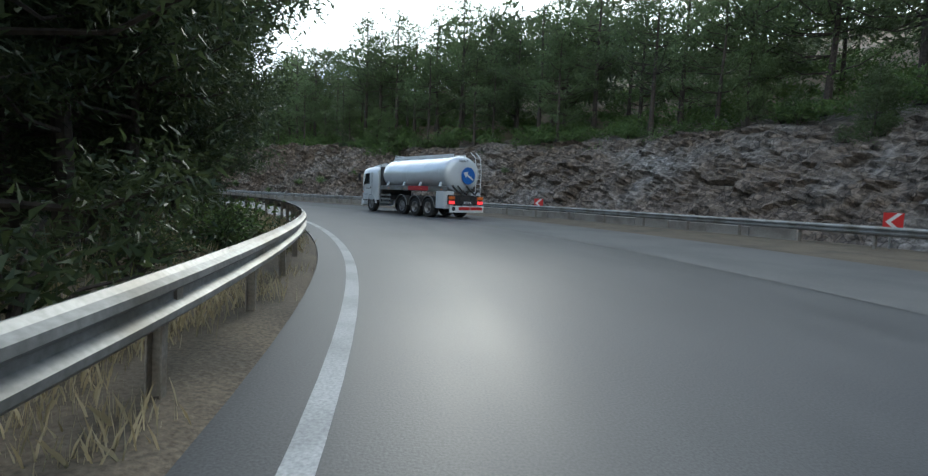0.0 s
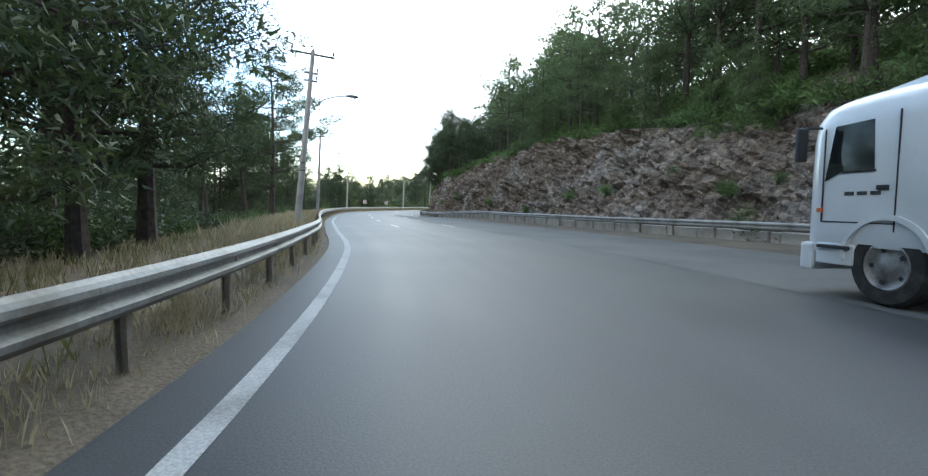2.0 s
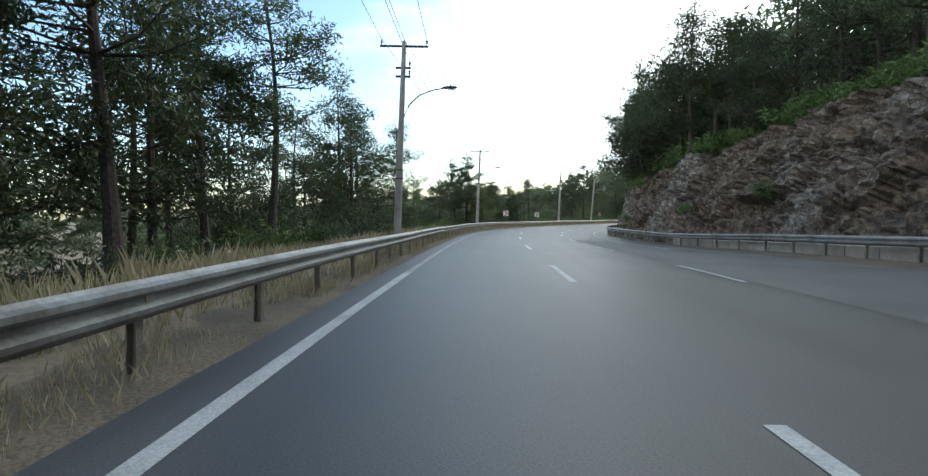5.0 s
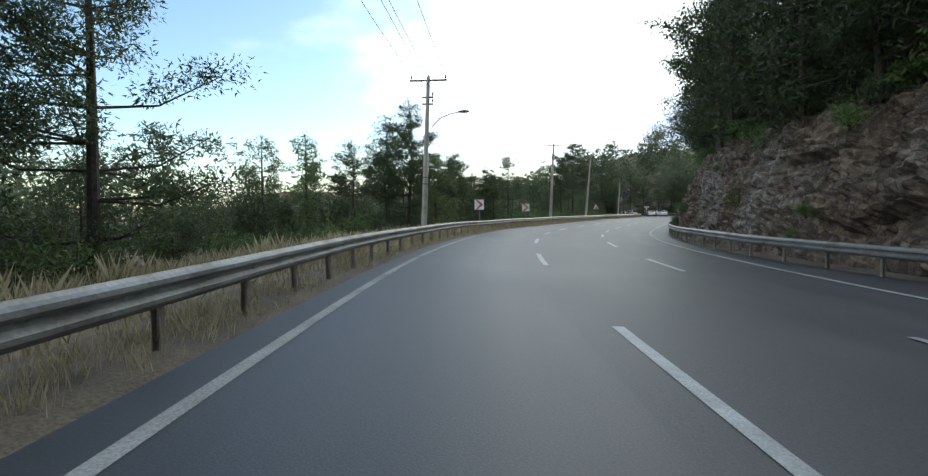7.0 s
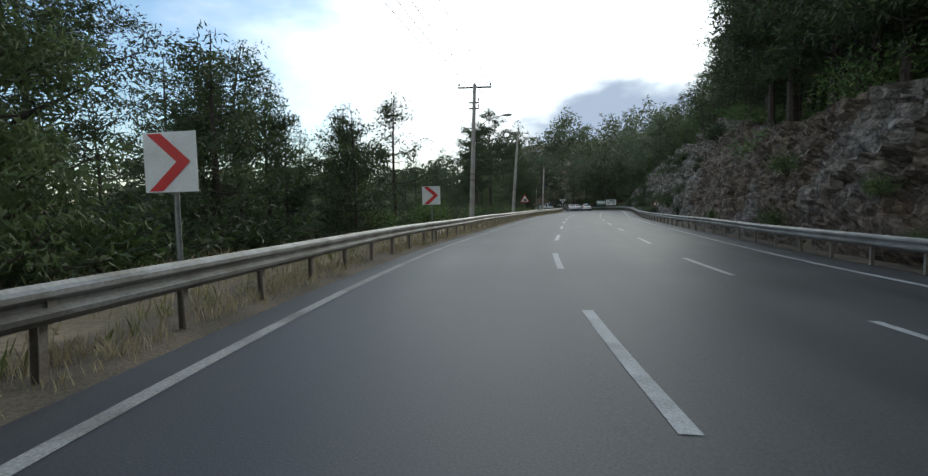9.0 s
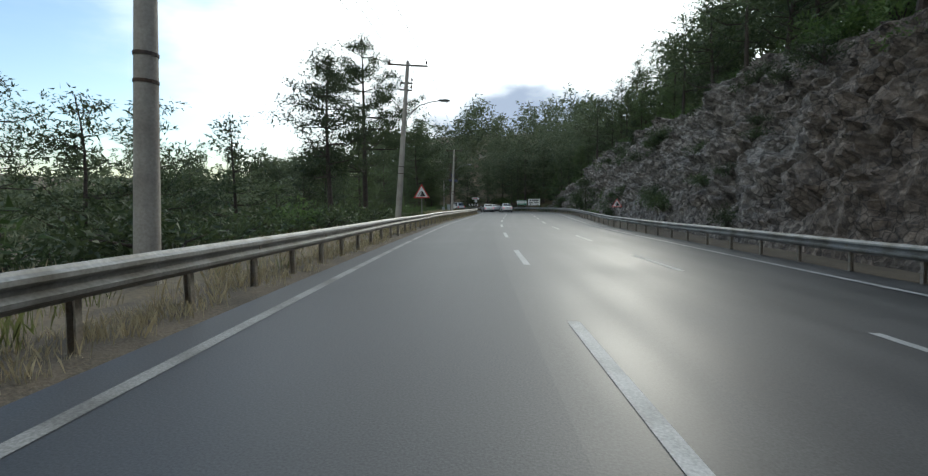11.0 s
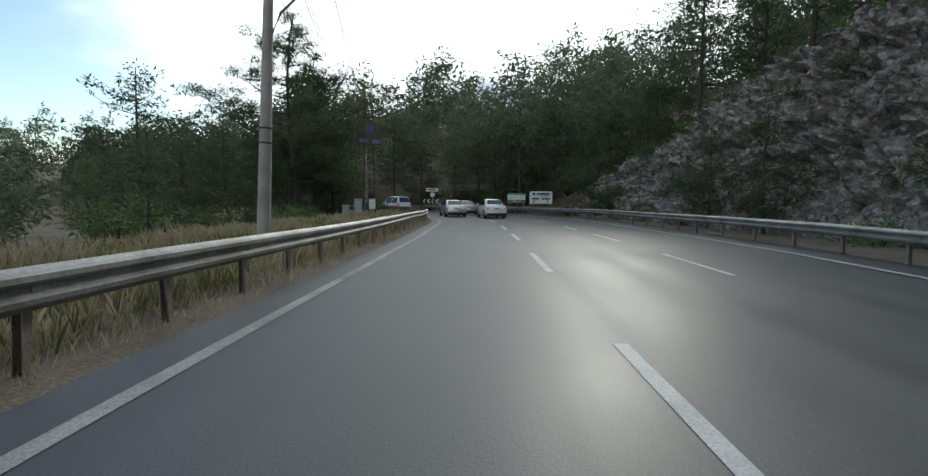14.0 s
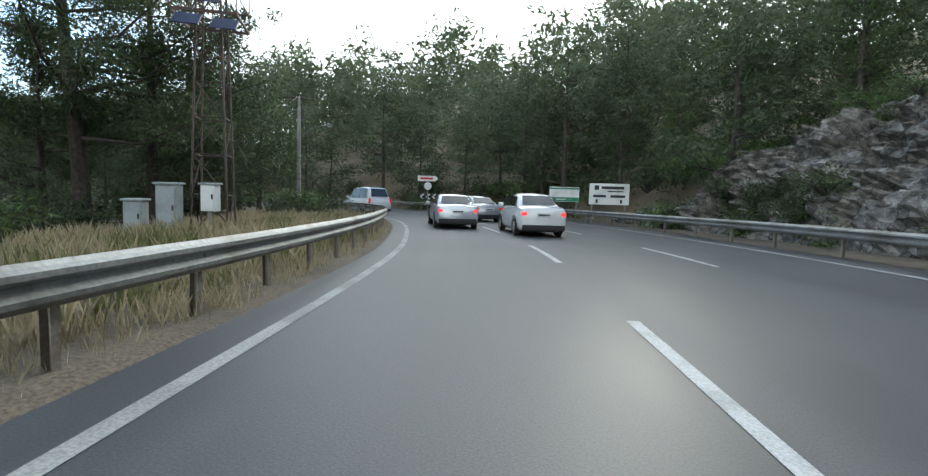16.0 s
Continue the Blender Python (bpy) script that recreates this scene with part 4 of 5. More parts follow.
for (x, y), s, d, z, top in zip(spots, ss, dd, hz, brow(ss)):
    if not (top + 11 < d < 70 or -55 < d < -29):
        continue
    cell = (int(x // 4.6), int(y // 4.6))
    if cell in taken or len(places) > 860:
        continue
    taken[cell] = 1
    places.append((rng.integers(0, 4), (x, y, z, rng.random() * 6.28, (0.8 + 0.4 * rng.random()) * (0.8 if d < 0 else 1.0 if s < 205 else 1.45 if 252 < s < 305 else 1.15))))
# finer crowns where the road passes nearer
px, py = along([p[1][0] for p in places], [p[1][1] for p in places])
places = [(k + 4 if 214 < s < 285 and 0 < d < 36 else k, p) for (k, p), s, d in zip(places, px, py) if d < 58]
join("far_woods", far_kinds, places, PINE_HAZED, "dense dark green pine wood covering the hillside", "woods")

# ------------------------------------------------------------------ dry grass on the verge


def grass(name, n, material, label, s_range, d_range, tall, seed, wide=0.0045):
    rng = np.random.default_rng(seed)
    s = rng.uniform(*s_range, n)
    d = d_range[0] + (d_range[1] - d_range[0]) * rng.random(n) ** 0.8
    keep = np.array([noise.noise(Vector((a * 0.35, b * 0.6, seed))) for a, b in zip(s, d)]) > -0.25
    s, d = s[keep], d[keep]
    vs = []
    for a, b in zip(s, d):
        p = at(a, b)
        z = float(hills(np.array([a]), np.array([b]), np.array([p.x]), np.array([p.y]))[0]) if b < -2.2 else 0.0
        rise = 0.95 + 0.55 * noise.noise(Vector((a * 0.6, b * 0.9, seed + 5.0)))
        for _ in range(9):
            q = p + Vector((rng.normal() * 0.07, rng.normal() * 0.07, 0))
            h = tall * (0.35 + 0.75 * rng.random()) * rise
            lean = Vector((rng.normal(), rng.normal(), 0)) * float(h * 0.2)
            w = Vector((rng.normal(), rng.normal(), 0)).normalized() * wide
            base_ = Vector((q.x, q.y, z - 0.04))
            vs += [base_ - w, base_ + w, base_ + lean * 0.4 + Vector((0, 0, h * 0.6)) + w * 0.7, base_ + lean + Vector((0, 0, h))]
    v = np.array([tuple(p) for p in vs])
    return join(name, [(v, np.arange(len(v)).reshape(-1, 4))], [(0, (0, 0, 0, 0, 1.0))], material, label, "grass")


grass("dry_grass", 10000, STRAW, "dry straw coloured grass along the guard rail", (10, 245), (-1.1, -6.5), 0.40, 3, 0.0035)
grass("green_weeds", 3200, GREEN_BLADES, "green weeds among the dry roadside grass", (10, 245), (-1.3, -7.0), 0.36, 4, 0.006)
grass("tall_green_weeds", 2600, GREEN_BLADES, "tall green weeds between the guard rail and the field", (196, 247), (-1.1, -5.0), 0.46, 14, 0.006)
grass("tall_dry_grass", 5600, STRAW, "tall golden dry grass in the field behind the rail", (202, 247), (-1.3, -6.5), 0.5, 8, 0.0028)
grass("tall_roadside_grass", 1500, STRAW, "tall pale grass behind the guard rail", (50, 130), (-1.6, -4.0), 0.62, 9)
grass("rail_grass", 9500, STRAW, "short dry grass under the guard rail", (10, 245), (-0.75, -1.7), 0.24, 5, 0.0035)

# ------------------------------------------------------------------ poles, wires, signs
RED = plain("sign_red", (0.55, 0.03, 0.03), 0.4, vary=0.08)
SIGN_WHITE = plain("sign_white", (0.72, 0.73, 0.72), 0.4, vary=0.06, dirt=(0.55, 0.55, 0.52))
SIGN_BLACK = plain("sign_black", (0.02, 0.02, 0.022), 0.45)
SIGN_BLUE = plain("sign_blue", (0.02, 0.13, 0.45), 0.35, vary=0.05)
SIGN_GREEN = plain("sign_green", (0.03, 0.22, 0.12), 0.4)
CABINET = plain("cabinet_grey", (0.33, 0.37, 0.38), 0.5, vary=0.1, dirt=(0.22, 0.24, 0.24), dirt_scale=2.5)
PANEL_BLUE = plain("panel_blue", (0.03, 0.034, 0.075), 0.4, vary=0.1)
PORCELAIN = plain("insulator_brown", (0.10, 0.06, 0.05), 0.25)
LAMP_GLASS = plain("lamp_lens", (0.6, 0.62, 0.62), 0.3)


def utility_pole(name, lamp):
    t = thing(name, (0, 0, 0), "grey concrete utility pole with crossarm and curved lamp arm", "utility pole", "utility poles along the road")
    part("shaft", tube([(0, 0, -0.4), (0, 0, 3), (0, 0, 6), (0, 0, 9.4)], [0.19, 0.165, 0.135, 0.10], 12), CONCRETE, t, smooth=True)
    for z, w in ((9.2, 1.15), (8.2, 0.35), (7.8, 0.35)):
        part("crossarm", box((2 * w, 0.09, 0.09), (0, 0, z), bevel=0.012), DARK_STEEL, t)
        for x in ((-w + 0.08, 0.0, w - 0.08) if w > 1 else (w - 0.05,)):
            bm = bmesh.new()
            add_tube(bm, [(x, 0, z + 0.03), (x, 0, z + 0.12), (x, 0, z + 0.14), (x, 0, z + 0.2), (x, 0, z + 0.22), (x, 0, z + 0.3)], [0.02, 0.02, 0.06, 0.035, 0.06, 0.02], 8)
            part("insulator", bm, PORCELAIN, t, "brown porcelain insulator", smooth=True)
    if lamp:
        pts = [(0.1, 0, 5.9), (0.35, 0, 6.5), (0.8, 0, 6.95), (1.4, 0, 7.2), (1.9, 0, 7.3)]
        part("lamp_arm", tube(pts, [0.04, 0.038, 0.034, 0.03, 0.028], 8), GALV, t, smooth=True)
        bm = bmesh.new()
        add_tube(bm, [(1.85, 0, 7.29), (2.0, 0, 7.33), (2.3, 0, 7.37), (2.5, 0, 7.36), (2.58, 0, 7.34)], [0.04, 0.09, 0.12, 0.09, 0.03], 10)
        bmesh.ops.scale(bm, vec=(1, 1.2, 0.7), space=Matrix.Translation((0, 0, -7.34)), verts=bm.verts)
        head = part("lamp_head", bm, GALV, t, "flat grey street lamp head", smooth=True)
        part("lens", box((0.34, 0.15, 0.03), (2.3, 0, 7.27), bevel=0.01), LAMP_GLASS, head)
    for z in (3.0, 3.4):
        part("band", tube([(0, 0, z), (0, 0, z + 0.05)], [0.175, 0.175], 12), DARK_STEEL, t)
    return t


POLE_S = [62.8, 96.0, 127.9, 161.0, 182.0, 209.5]
first = None
tops = []
for s in POLE_S:
    p = at(s, -3.15 if s == 127.9 else -2.0 if s == 62.8 else -2.6)
    m = pose(p.x, p.y, height(p.x, p.y), 0, 0, bearing(s)) @ pose(0, 0, 0, 0, 5.5 if s == 62.8 else 4.5 if s == 182.0 else 2.5, 0) @ Matrix.Scale({127.9: 0.94, 209.5: 0.8}.get(s, 1.0), 4)
    if first is None:
        first = utility_pole("utility_pole", True)
        first.matrix_world = m
    else:
        copy_thing(first, Matrix.Identity(4)).matrix_world = m
    tops.append(m)
far_pole = utility_pole("utility_pole", True)
far_pole.matrix_world = pose(-108.9, 214.0, 0.0, 0, 0, 40) @ Matrix.Scale(0.66, 4)
tops.append(far_pole.matrix_world.copy())
wires = thing("overhead_wires", tuple(tops[0].translation), "thin black overhead wires slung between the poles", "wires")
inv = wires.matrix_world.inverted()
for x, z in ((-1.07, 9.5), (0.0, 9.5), (1.07, 9.5), (0.3, 8.5)):
    for a, b in zip(tops, tops[1:]):
        pa, pb = inv @ (a @ Vector((x, 0, z))), inv @ (b @ Vector((x, 0, z)))
        pts = [pa.lerp(pb, u) - Vector((0, 0, 1.6 * u * (1 - u))) for u in np.linspace(0, 1, 9).tolist()]
        part("wire", tube(pts, 0.011, 4), WIRE, wires)


def flat_shape(points, depth=0.004, y=0.0):
    """A thin plate in the xz plane facing -y."""
    bm = bmesh.new()
    f = bm.faces.new([bm.verts.new((x, y, z)) for x, z in points])
    r = bmesh.ops.extrude_face_region(bm, geom=[f])
    bmesh.ops.translate(bm, vec=(0, -depth, 0), verts=[v for v in r["geom"] if isinstance(v, bmesh.types.BMVert)])
    bmesh.ops.recalc_face_normals(bm, faces=bm.faces)
    return bm


def chevron_sign(at_, turn, direction, red_ground, low=1.1, size=0.75):
    """Square bend marker on a post; direction +1 points right."""
    t = thing("chevron_sign", at_, "square bend marker with a %s chevron on a steel post" % ("white" if red_ground else "red"), "road sign", "bend markers", turn=turn)
    part("post", tube([(0, 0.05, -0.3), (0, 0.05, low + size)], 0.03, 8), GALV, t)
    h = size / 2
    plate = part("plate", flat_shape([(-h, low), (h, low), (h, low + size), (-h, low + size)], 0.02), RED if red_ground else SIGN_WHITE, t)
    a = 0.27 * size
    pts = [(-0.42 * size, 0.02 * size), (-0.42 * size + a, 0.02 * size), (0.40 * size, 0.5 * size), (-0.42 * size + a, 0.98 * size), (-0.42 * size, 0.98 * size), (0.40 * size - a, 0.5 * size)]
    pts = [(x * direction, low + z) for x, z in pts]
    bm = bmesh.new()
    up = [bm.verts.new((x, -0.026, z)) for x, z in pts]
    bm.faces.new((up[0], up[1], up[2], up[5]))
    bm.faces.new((up[5], up[2], up[3], up[4]))
    bmesh.ops.recalc_face_normals(bm, faces=bm.faces)
    part("chevron", bm, SIGN_WHITE if red_ground else RED, plate)
    return t


chevron_sign((-72.0, 108.5, 0.0), 19, 1, False, 1.5, 0.66)
chevron_sign((-76.6, 120.6, height(-76.6, 120.6)), 22, 1, False, 1.42, 0.68)
for s, d in ((36.3, 17.25), (21.8, 18.2)):
    p = at(s, d)
    chevron_sign((p.x, p.y, 0), bearing(s) - 28, -1, True, 0.62, 0.62)


def warning_sign(at_, turn, low=1.55, size=0.95):
    t = thing("rockfall_sign", at_, "red bordered triangular falling rocks warning sign on a post", "road sign", turn=turn)
    part("post", tube([(0, 0.05, -0.3), (0, 0.05, low + 0.6)], 0.032, 8), GALV, t)
    hi = size * 0.866

    def tri(k):
        c = low + hi / 3
        return [(-size / 2 * k, c - hi / 3 * k), (size / 2 * k, c - hi / 3 * k), (0, c + hi * 2 / 3 * k)]
    plate = part("plate", flat_shape(tri(1.0), 0.02), RED, t)
    part("field", flat_shape(tri(0.76), 0.004, -0.022), SIGN_WHITE, plate)
    pic = bmesh.new()
    b0 = low + 0.12
    for pts in ([(0.27, b0), (0.06, b0 + 0.33), (-0.01, b0 + 0.36), (-0.06, b0)],):
        pic.faces.new([pic.verts.new((x, -0.031, z)) for x, z in pts])
    for x, z, r in ((-0.07, 0.28, 0.035), (-0.12, 0.17, 0.04), (-0.19, 0.07, 0.03), (-0.09, 0.06, 0.035)):
        pic.faces.new([pic.verts.new((x + r * math.cos(k * 1.05 + x * 9), -0.031, b0 + z + r * math.sin(k * 1.05 + x * 9))) for k in range(6)])
    bmesh.ops.recalc_face_normals(pic, faces=pic.faces)
    part("rockfall_symbol", pic, SIGN_BLACK, plate, "black falling rocks symbol")
    return t


p = at(185.8, -1.75)
warning_sign((p.x, p.y, height(p.x, p.y)), bearing(186) + 4, 1.72, 1.08)
p = at(201.4, 14.2)
warning_sign((p.x, p.y, p.z), bearing(203) - 10, 1.2)


def hoarding(at_, turn, wide, tall, low, face, label, stripes):
    t = thing("billboard", at_, label, "billboard", turn=turn)
    for x in (-wide * 0.42, wide * 0.42):
        part("leg", box((0.08, 0.08, low + tall + 0.3), (x, 0.06, (low + tall) / 2 - 0.15), bevel=0.01), GALV, t)
    panel = part("panel", box((wide, 0.05, tall), (0, 0, low + tall / 2), bevel=0.012), face, t)
    for x, z, w, h, mat in stripes:
        part("lettering_bar", box((w, 0.006, h), (x, -0.03, low + z)), mat, panel)
    return t


hoarding((-93.6, 222.6, 0), 8, 2.3, 1.25, 1.15, SIGN_WHITE, "white roadside billboard with dark lettering on steel legs",
         [(0.2, 1.0, 1.3, 0.17, SIGN_BLACK), (-0.72, 1.0, 0.26, 0.26, SIGN_BLACK), (0.35, 0.79, 0.9, 0.07, SIGN_BLACK),
          (-0.55, 0.5, 0.75, 0.15, SIGN_BLACK), (0.5, 0.5, 0.85, 0.15, SIGN_BLACK), (-0.7, 0.2, 0.12, 0.22, SIGN_BLACK), (0.7, 0.2, 0.12, 0.22, SIGN_BLACK)])
hoarding((-96.4, 224.4, 0), 14, 1.9, 0.95, 1.25, SIGN_WHITE, "white roadside billboard with a green band",
         [(0, 0.16, 1.86, 0.26, SIGN_GREEN), (0, 0.16, 1.0, 0.07, SIGN_WHITE), (0, 0.85, 1.86, 0.1, SIGN_GREEN)])
# chevron board at the far bend
p = at(262, 12.9)
t = thing("chevron_board", (p.x, p.y, 0), "long black and white chevron board at the bend", "road sign", turn=12)
for x in (-0.9, 0.9):
    part("leg", box((0.07, 0.07, 1.7), (x, 0.05, 0.8)), GALV, t)
panel = part("panel", box((2.4, 0.03, 0.6), (0, 0, 1.35), bevel=0.008), SIGN_BLACK, t)
for k in range(4):
    bm = bmesh.new()
    x = -0.95 + k * 0.6
    q = [bm.verts.new((x + a, -0.019, 1.35 + b)) for a, b in ((0.0, 0.0), (0.28, 0.27), (0.5, 0.27), (0.22, 0.0), (0.5, -0.27), (0.28, -0.27))]
    bm.faces.new((q[0], q[3], q[2], q[1]))
    bm.faces.new((q[0], q[5], q[4], q[3]))
    part("chevron", bm, SIGN_WHITE, panel)
# small direction sign over a bend marker, across the far bend
t = thing("direction_sign", (-106.5, 226.0, 0.0), "white and red direction sign on a post at the bend", "road sign", turn=24)
part("post", tube([(0, 0.05, -0.3), (0, 0.05, 2.9)], 0.04, 8), GALV, t)
part("arrow_plate", flat_shape([(-0.75, 2.45), (0.55, 2.45), (0.75, 2.65), (0.55, 2.85), (-0.75, 2.85)], 0.02), SIGN_WHITE, t)
part("lettering_bar", box((0.9, 0.006, 0.14), (-0.1, -0.026, 2.65)), RED, t)
part("round_plate", flat_shape([(0.28 * math.cos(k * math.pi / 8), 2.1 + 0.28 * math.sin(k * math.pi / 8)) for k in range(16)], 0.02), SIGN_WHITE, t)

# ------------------------------------------------------------------ cabinets and mast


def cabinet(at_, turn, w, dp, h, raised, label):
    t = thing("electrical_cabinet", at_, label, "cabinet", "electrical cabinets by the road", turn=turn)
    if raised:
        part("stand", box((0.1, 0.1, raised + 0.3), (0, 0, raised / 2 - 0.15)), GALV, t)
    else:
        part("plinth", box((w + 0.1, dp + 0.1, 0.3), (0, 0, 0.0), bevel=0.02), CONCRETE, t)
    z = raised or 0.15
    part("body", box((w, dp, h), (0, 0, z + h / 2), bevel=0.015), SIGN_WHITE if raised else CABINET, t)
    part("roof", box((w + 0.08, dp + 0.08, 0.05), (0, 0, z + h + 0.025), (2, 0, 0), bevel=0.012), CABINET, t)
    door = part("door", box((w - 0.08, 0.02, h - 0.1), (0, -dp / 2 - 0.008, z + h / 2), bevel=0.006), SIGN_WHITE if raised else CABINET, t)
    part("handle", box((0.03, 0.03, 0.12), (w * 0.3, -dp / 2 - 0.03, z + h * 0.55), bevel=0.006), DARK_STEEL, door)
    return t


cabinet((-103.9, 201.0, 0.02), 25, 0.42, 0.3, 0.8, 0, "low grey metal electrical cabinet in dry grass")
cabinet((-103.1, 201.2, 0.02), 25, 0.47, 0.34, 1.2, 0, "tall grey metal electrical cabinet in dry grass")
cabinet((-102.3, 201.6, 0.02), 12, 0.38, 0.2, 0.62, 0.75, "small white electrical box on a steel stand")


def lattice_mast(at_, turn):
    t = thing("lattice_mast", at_, "rusty steel lattice mast with a platform and blue panels", "mast", turn=turn)

    def half(z):
        return 0.62 - 0.30 * z / 9.6
    for sx in (-1, 1):
        for sy in (-1, 1):
            part("leg", tube([(sx * half(-0.3), sy * half(-0.3), -0.3), (sx * half(9.6), sy * half(9.6), 9.6)], 0.045, 5), DARK_STEEL, t)
    zs = [0.2, 1.4, 2.6, 3.7, 4.7, 5.6, 6.5, 7.4, 8.3, 9.2]
    for k, (a, b) in enumerate(zip(zs, zs[1:])):
        for (x0, y0), (x1, y1) in (((-1, -1), (1, -1)), ((1, -1), (1, 1)), ((1, 1), (-1, 1)), ((-1, 1), (-1, -1))):
            if k % 2:
                (x0, y0), (x1, y1) = (x1, y1), (x0, y0)
            part("brace", tube([(x0 * half(a), y0 * half(a), a), (x1 * half(b), y1 * half(b), b)], 0.022, 4), DARK_STEEL, t)
            part("strut", tube([(x0 * half(a), y0 * half(a), a), (x1 * half(a), y1 * half(a), a)], 0.018, 4), DARK_STEEL, t)
    deck = 6.55
    for x in (-1.05, 1.05):
        part("platform_beam", box((0.06, 2.1, 0.08), (x, 0, deck)), DARK_STEEL, t)
        part("platform_beam", box((2.1, 0.06, 0.08), (0, x, deck + 0.004)), DARK_STEEL, t)
        for y in (-1.05, 1.05):
            part("rail_post", box((0.045, 0.045, 1.1), (x, y, deck + 0.55)), DARK_STEEL, t)
    for z in (deck + 0.55, deck + 1.08):
        for x in (-1.05, 1.05):
            part("handrail", box((0.04, 2.1, 0.04), (x, 0, z)), DARK_STEEL, t)
            part("handrail", box((2.1, 0.04, 0.04), (0, x, z + 0.003)), DARK_STEEL, t)
    for x, y, z, r in ((-0.55, -0.9, deck - 0.2, 35), (0.62, -0.85, deck - 0.25, 35), (0.05, -0.55, deck + 0.75, 80)):
        part("panel", box((0.85, 0.04, 0.75), (x, y, z), (r - 90, 0, 0), bevel=0.008), PANEL_BLUE, t, "flat dark blue panel")
    for z in (8.3, 8.9, 9.5):
        part("crossarm", box((2.2, 0.07, 0.07), (0, 0, z)), DARK_STEEL, t)
        for x in (-1.0, -0.5, 0.5, 1.0):
            part("insulator", tube([(x, 0, z + 0.03), (x, 0, z + 0.1), (x, 0, z + 0.18), (x, 0, z + 0.24)], [0.02, 0.05, 0.05, 0.015], 7), PORCELAIN, t)
    return t


lattice_mast((-102.8, 202.2, 0.0), 30).scale = (0.68, 0.68, 0.82)

# ------------------------------------------------------------------ vehicles
CAR_WHITE = plain("car_paint_white", (0.70, 0.71, 0.71), 0.25, vary=0.02, dirt=(0.6, 0.6, 0.58), dirt_scale=1.5, coat=0.8)
CAR_SILVER = plain("car_paint_silver", (0.52, 0.54, 0.56), 0.28, 0.5, vary=0.02, dirt=(0.46, 0.47, 0.48), coat=0.8)
CAR_GREY = plain("car_paint_grey", (0.36, 0.38, 0.40), 0.28, 0.45, vary=0.02, coat=0.8)
CAR_GLASS = plain("dark_car_glass", (0.015, 0.018, 0.02), 0.06, vary=0.02, spec=0.6)
TRIM = plain("black_trim", (0.02, 0.02, 0.021), 0.6, vary=0.1)
RUBBER = plain("tyre_rubber", (0.022, 0.021, 0.02), 0.85, vary=0.2, dirt=(0.05, 0.045, 0.04), dirt_scale=6)
ALLOY = plain("wheel_metal", (0.30, 0.29, 0.28), 0.5, 0.5, vary=0.15, dirt=(0.13, 0.115, 0.10), dirt_scale=4)
TRUCK_WHITE = plain("truck_paint_white", (0.74, 0.76, 0.77), 0.3, vary=0.02, dirt=(0.64, 0.66, 0.66), dirt_scale=0.8, coat=0.5)
TANK_SHELL = plain("tank_shell_white", (0.72, 0.75, 0.77), 0.24, 0.15, vary=0.02, dirt=(0.60, 0.63, 0.64), dirt_scale=0.6, coat=0.6)
CHASSIS = plain("chassis_black", (0.03, 0.03, 0.032), 0.7, vary=0.2, dirt=(0.07, 0.06, 0.05), dirt_scale=3)
RED_PANEL = plain("red_panel", (0.50, 0.02, 0.03), 0.4, vary=0.06)
ORANGE = plain("orange_reflector", (0.75, 0.16, 0.03), 0.35)


def lamp_red(name, power):
    m, n, l, b = principled(name)
    b.inputs["Base Color"].default_value = (0.5, 0.01, 0.012, 1)
    b.inputs["Roughness"].default_value = 0.2
    b.inputs["Emission Color"].default_value = (1.0, 0.06, 0.07, 1)
    b.inputs["Emission Strength"].default_value = power
    return m


BRAKE = lamp_red("brake_light_lit", 1.0)
TAIL = lamp_red("tail_light", 0.25)


def loft(sections):
    """A closed skin through rings (y, [(x, z), ...]); each ring is half an outline, mirrored."""
    bm = bmesh.new()
    rings = []
    for y, half in sections:
        ring = [bm.verts.new((x, y, z)) for x, z in half] + [bm.verts.new((-x, y, z)) for x, z in half[::-1] if abs(x) > 1e-6]
        rings.append(ring)
    n = len(rings[0])
    for a, b in zip(rings, rings[1:]):
        for k in range(n):
            bm.faces.new((a[k], a[(k + 1) % n], b[(k + 1) % n], b[k]))
    bm.faces.new(rings[0][::-1])
    bm.faces.new(rings[-1])
    bmesh.ops.recalc_face_normals(bm, faces=bm.faces)
    return bm


def arc_strip(x, wide, y, z, r, thick, a0=0.0, a1=math.pi, n=12):
    """A bent plate round a wheel."""
    bm = bmesh.new()
    rows = []
    for k in range(n + 1):
        a = a0 + (a1 - a0) * k / n
        rows.append([bm.verts.new((x + u * wide / 2, y + q * math.cos(a), z + q * math.sin(a))) for u, q in ((-1, r), (1, r), (1, r + thick), (-1, r + thick))])
    for b, c in zip(rows, rows[1:]):
        for j in range(4):
            bm.faces.new((b[j], b[(j + 1) % 4], c[(j + 1) % 4], c[j]))
    bm.faces.new(rows[0][::-1])
    bm.faces.new(rows[-1])
    bmesh.ops.recalc_face_normals(bm, faces=bm.faces)
    return bm


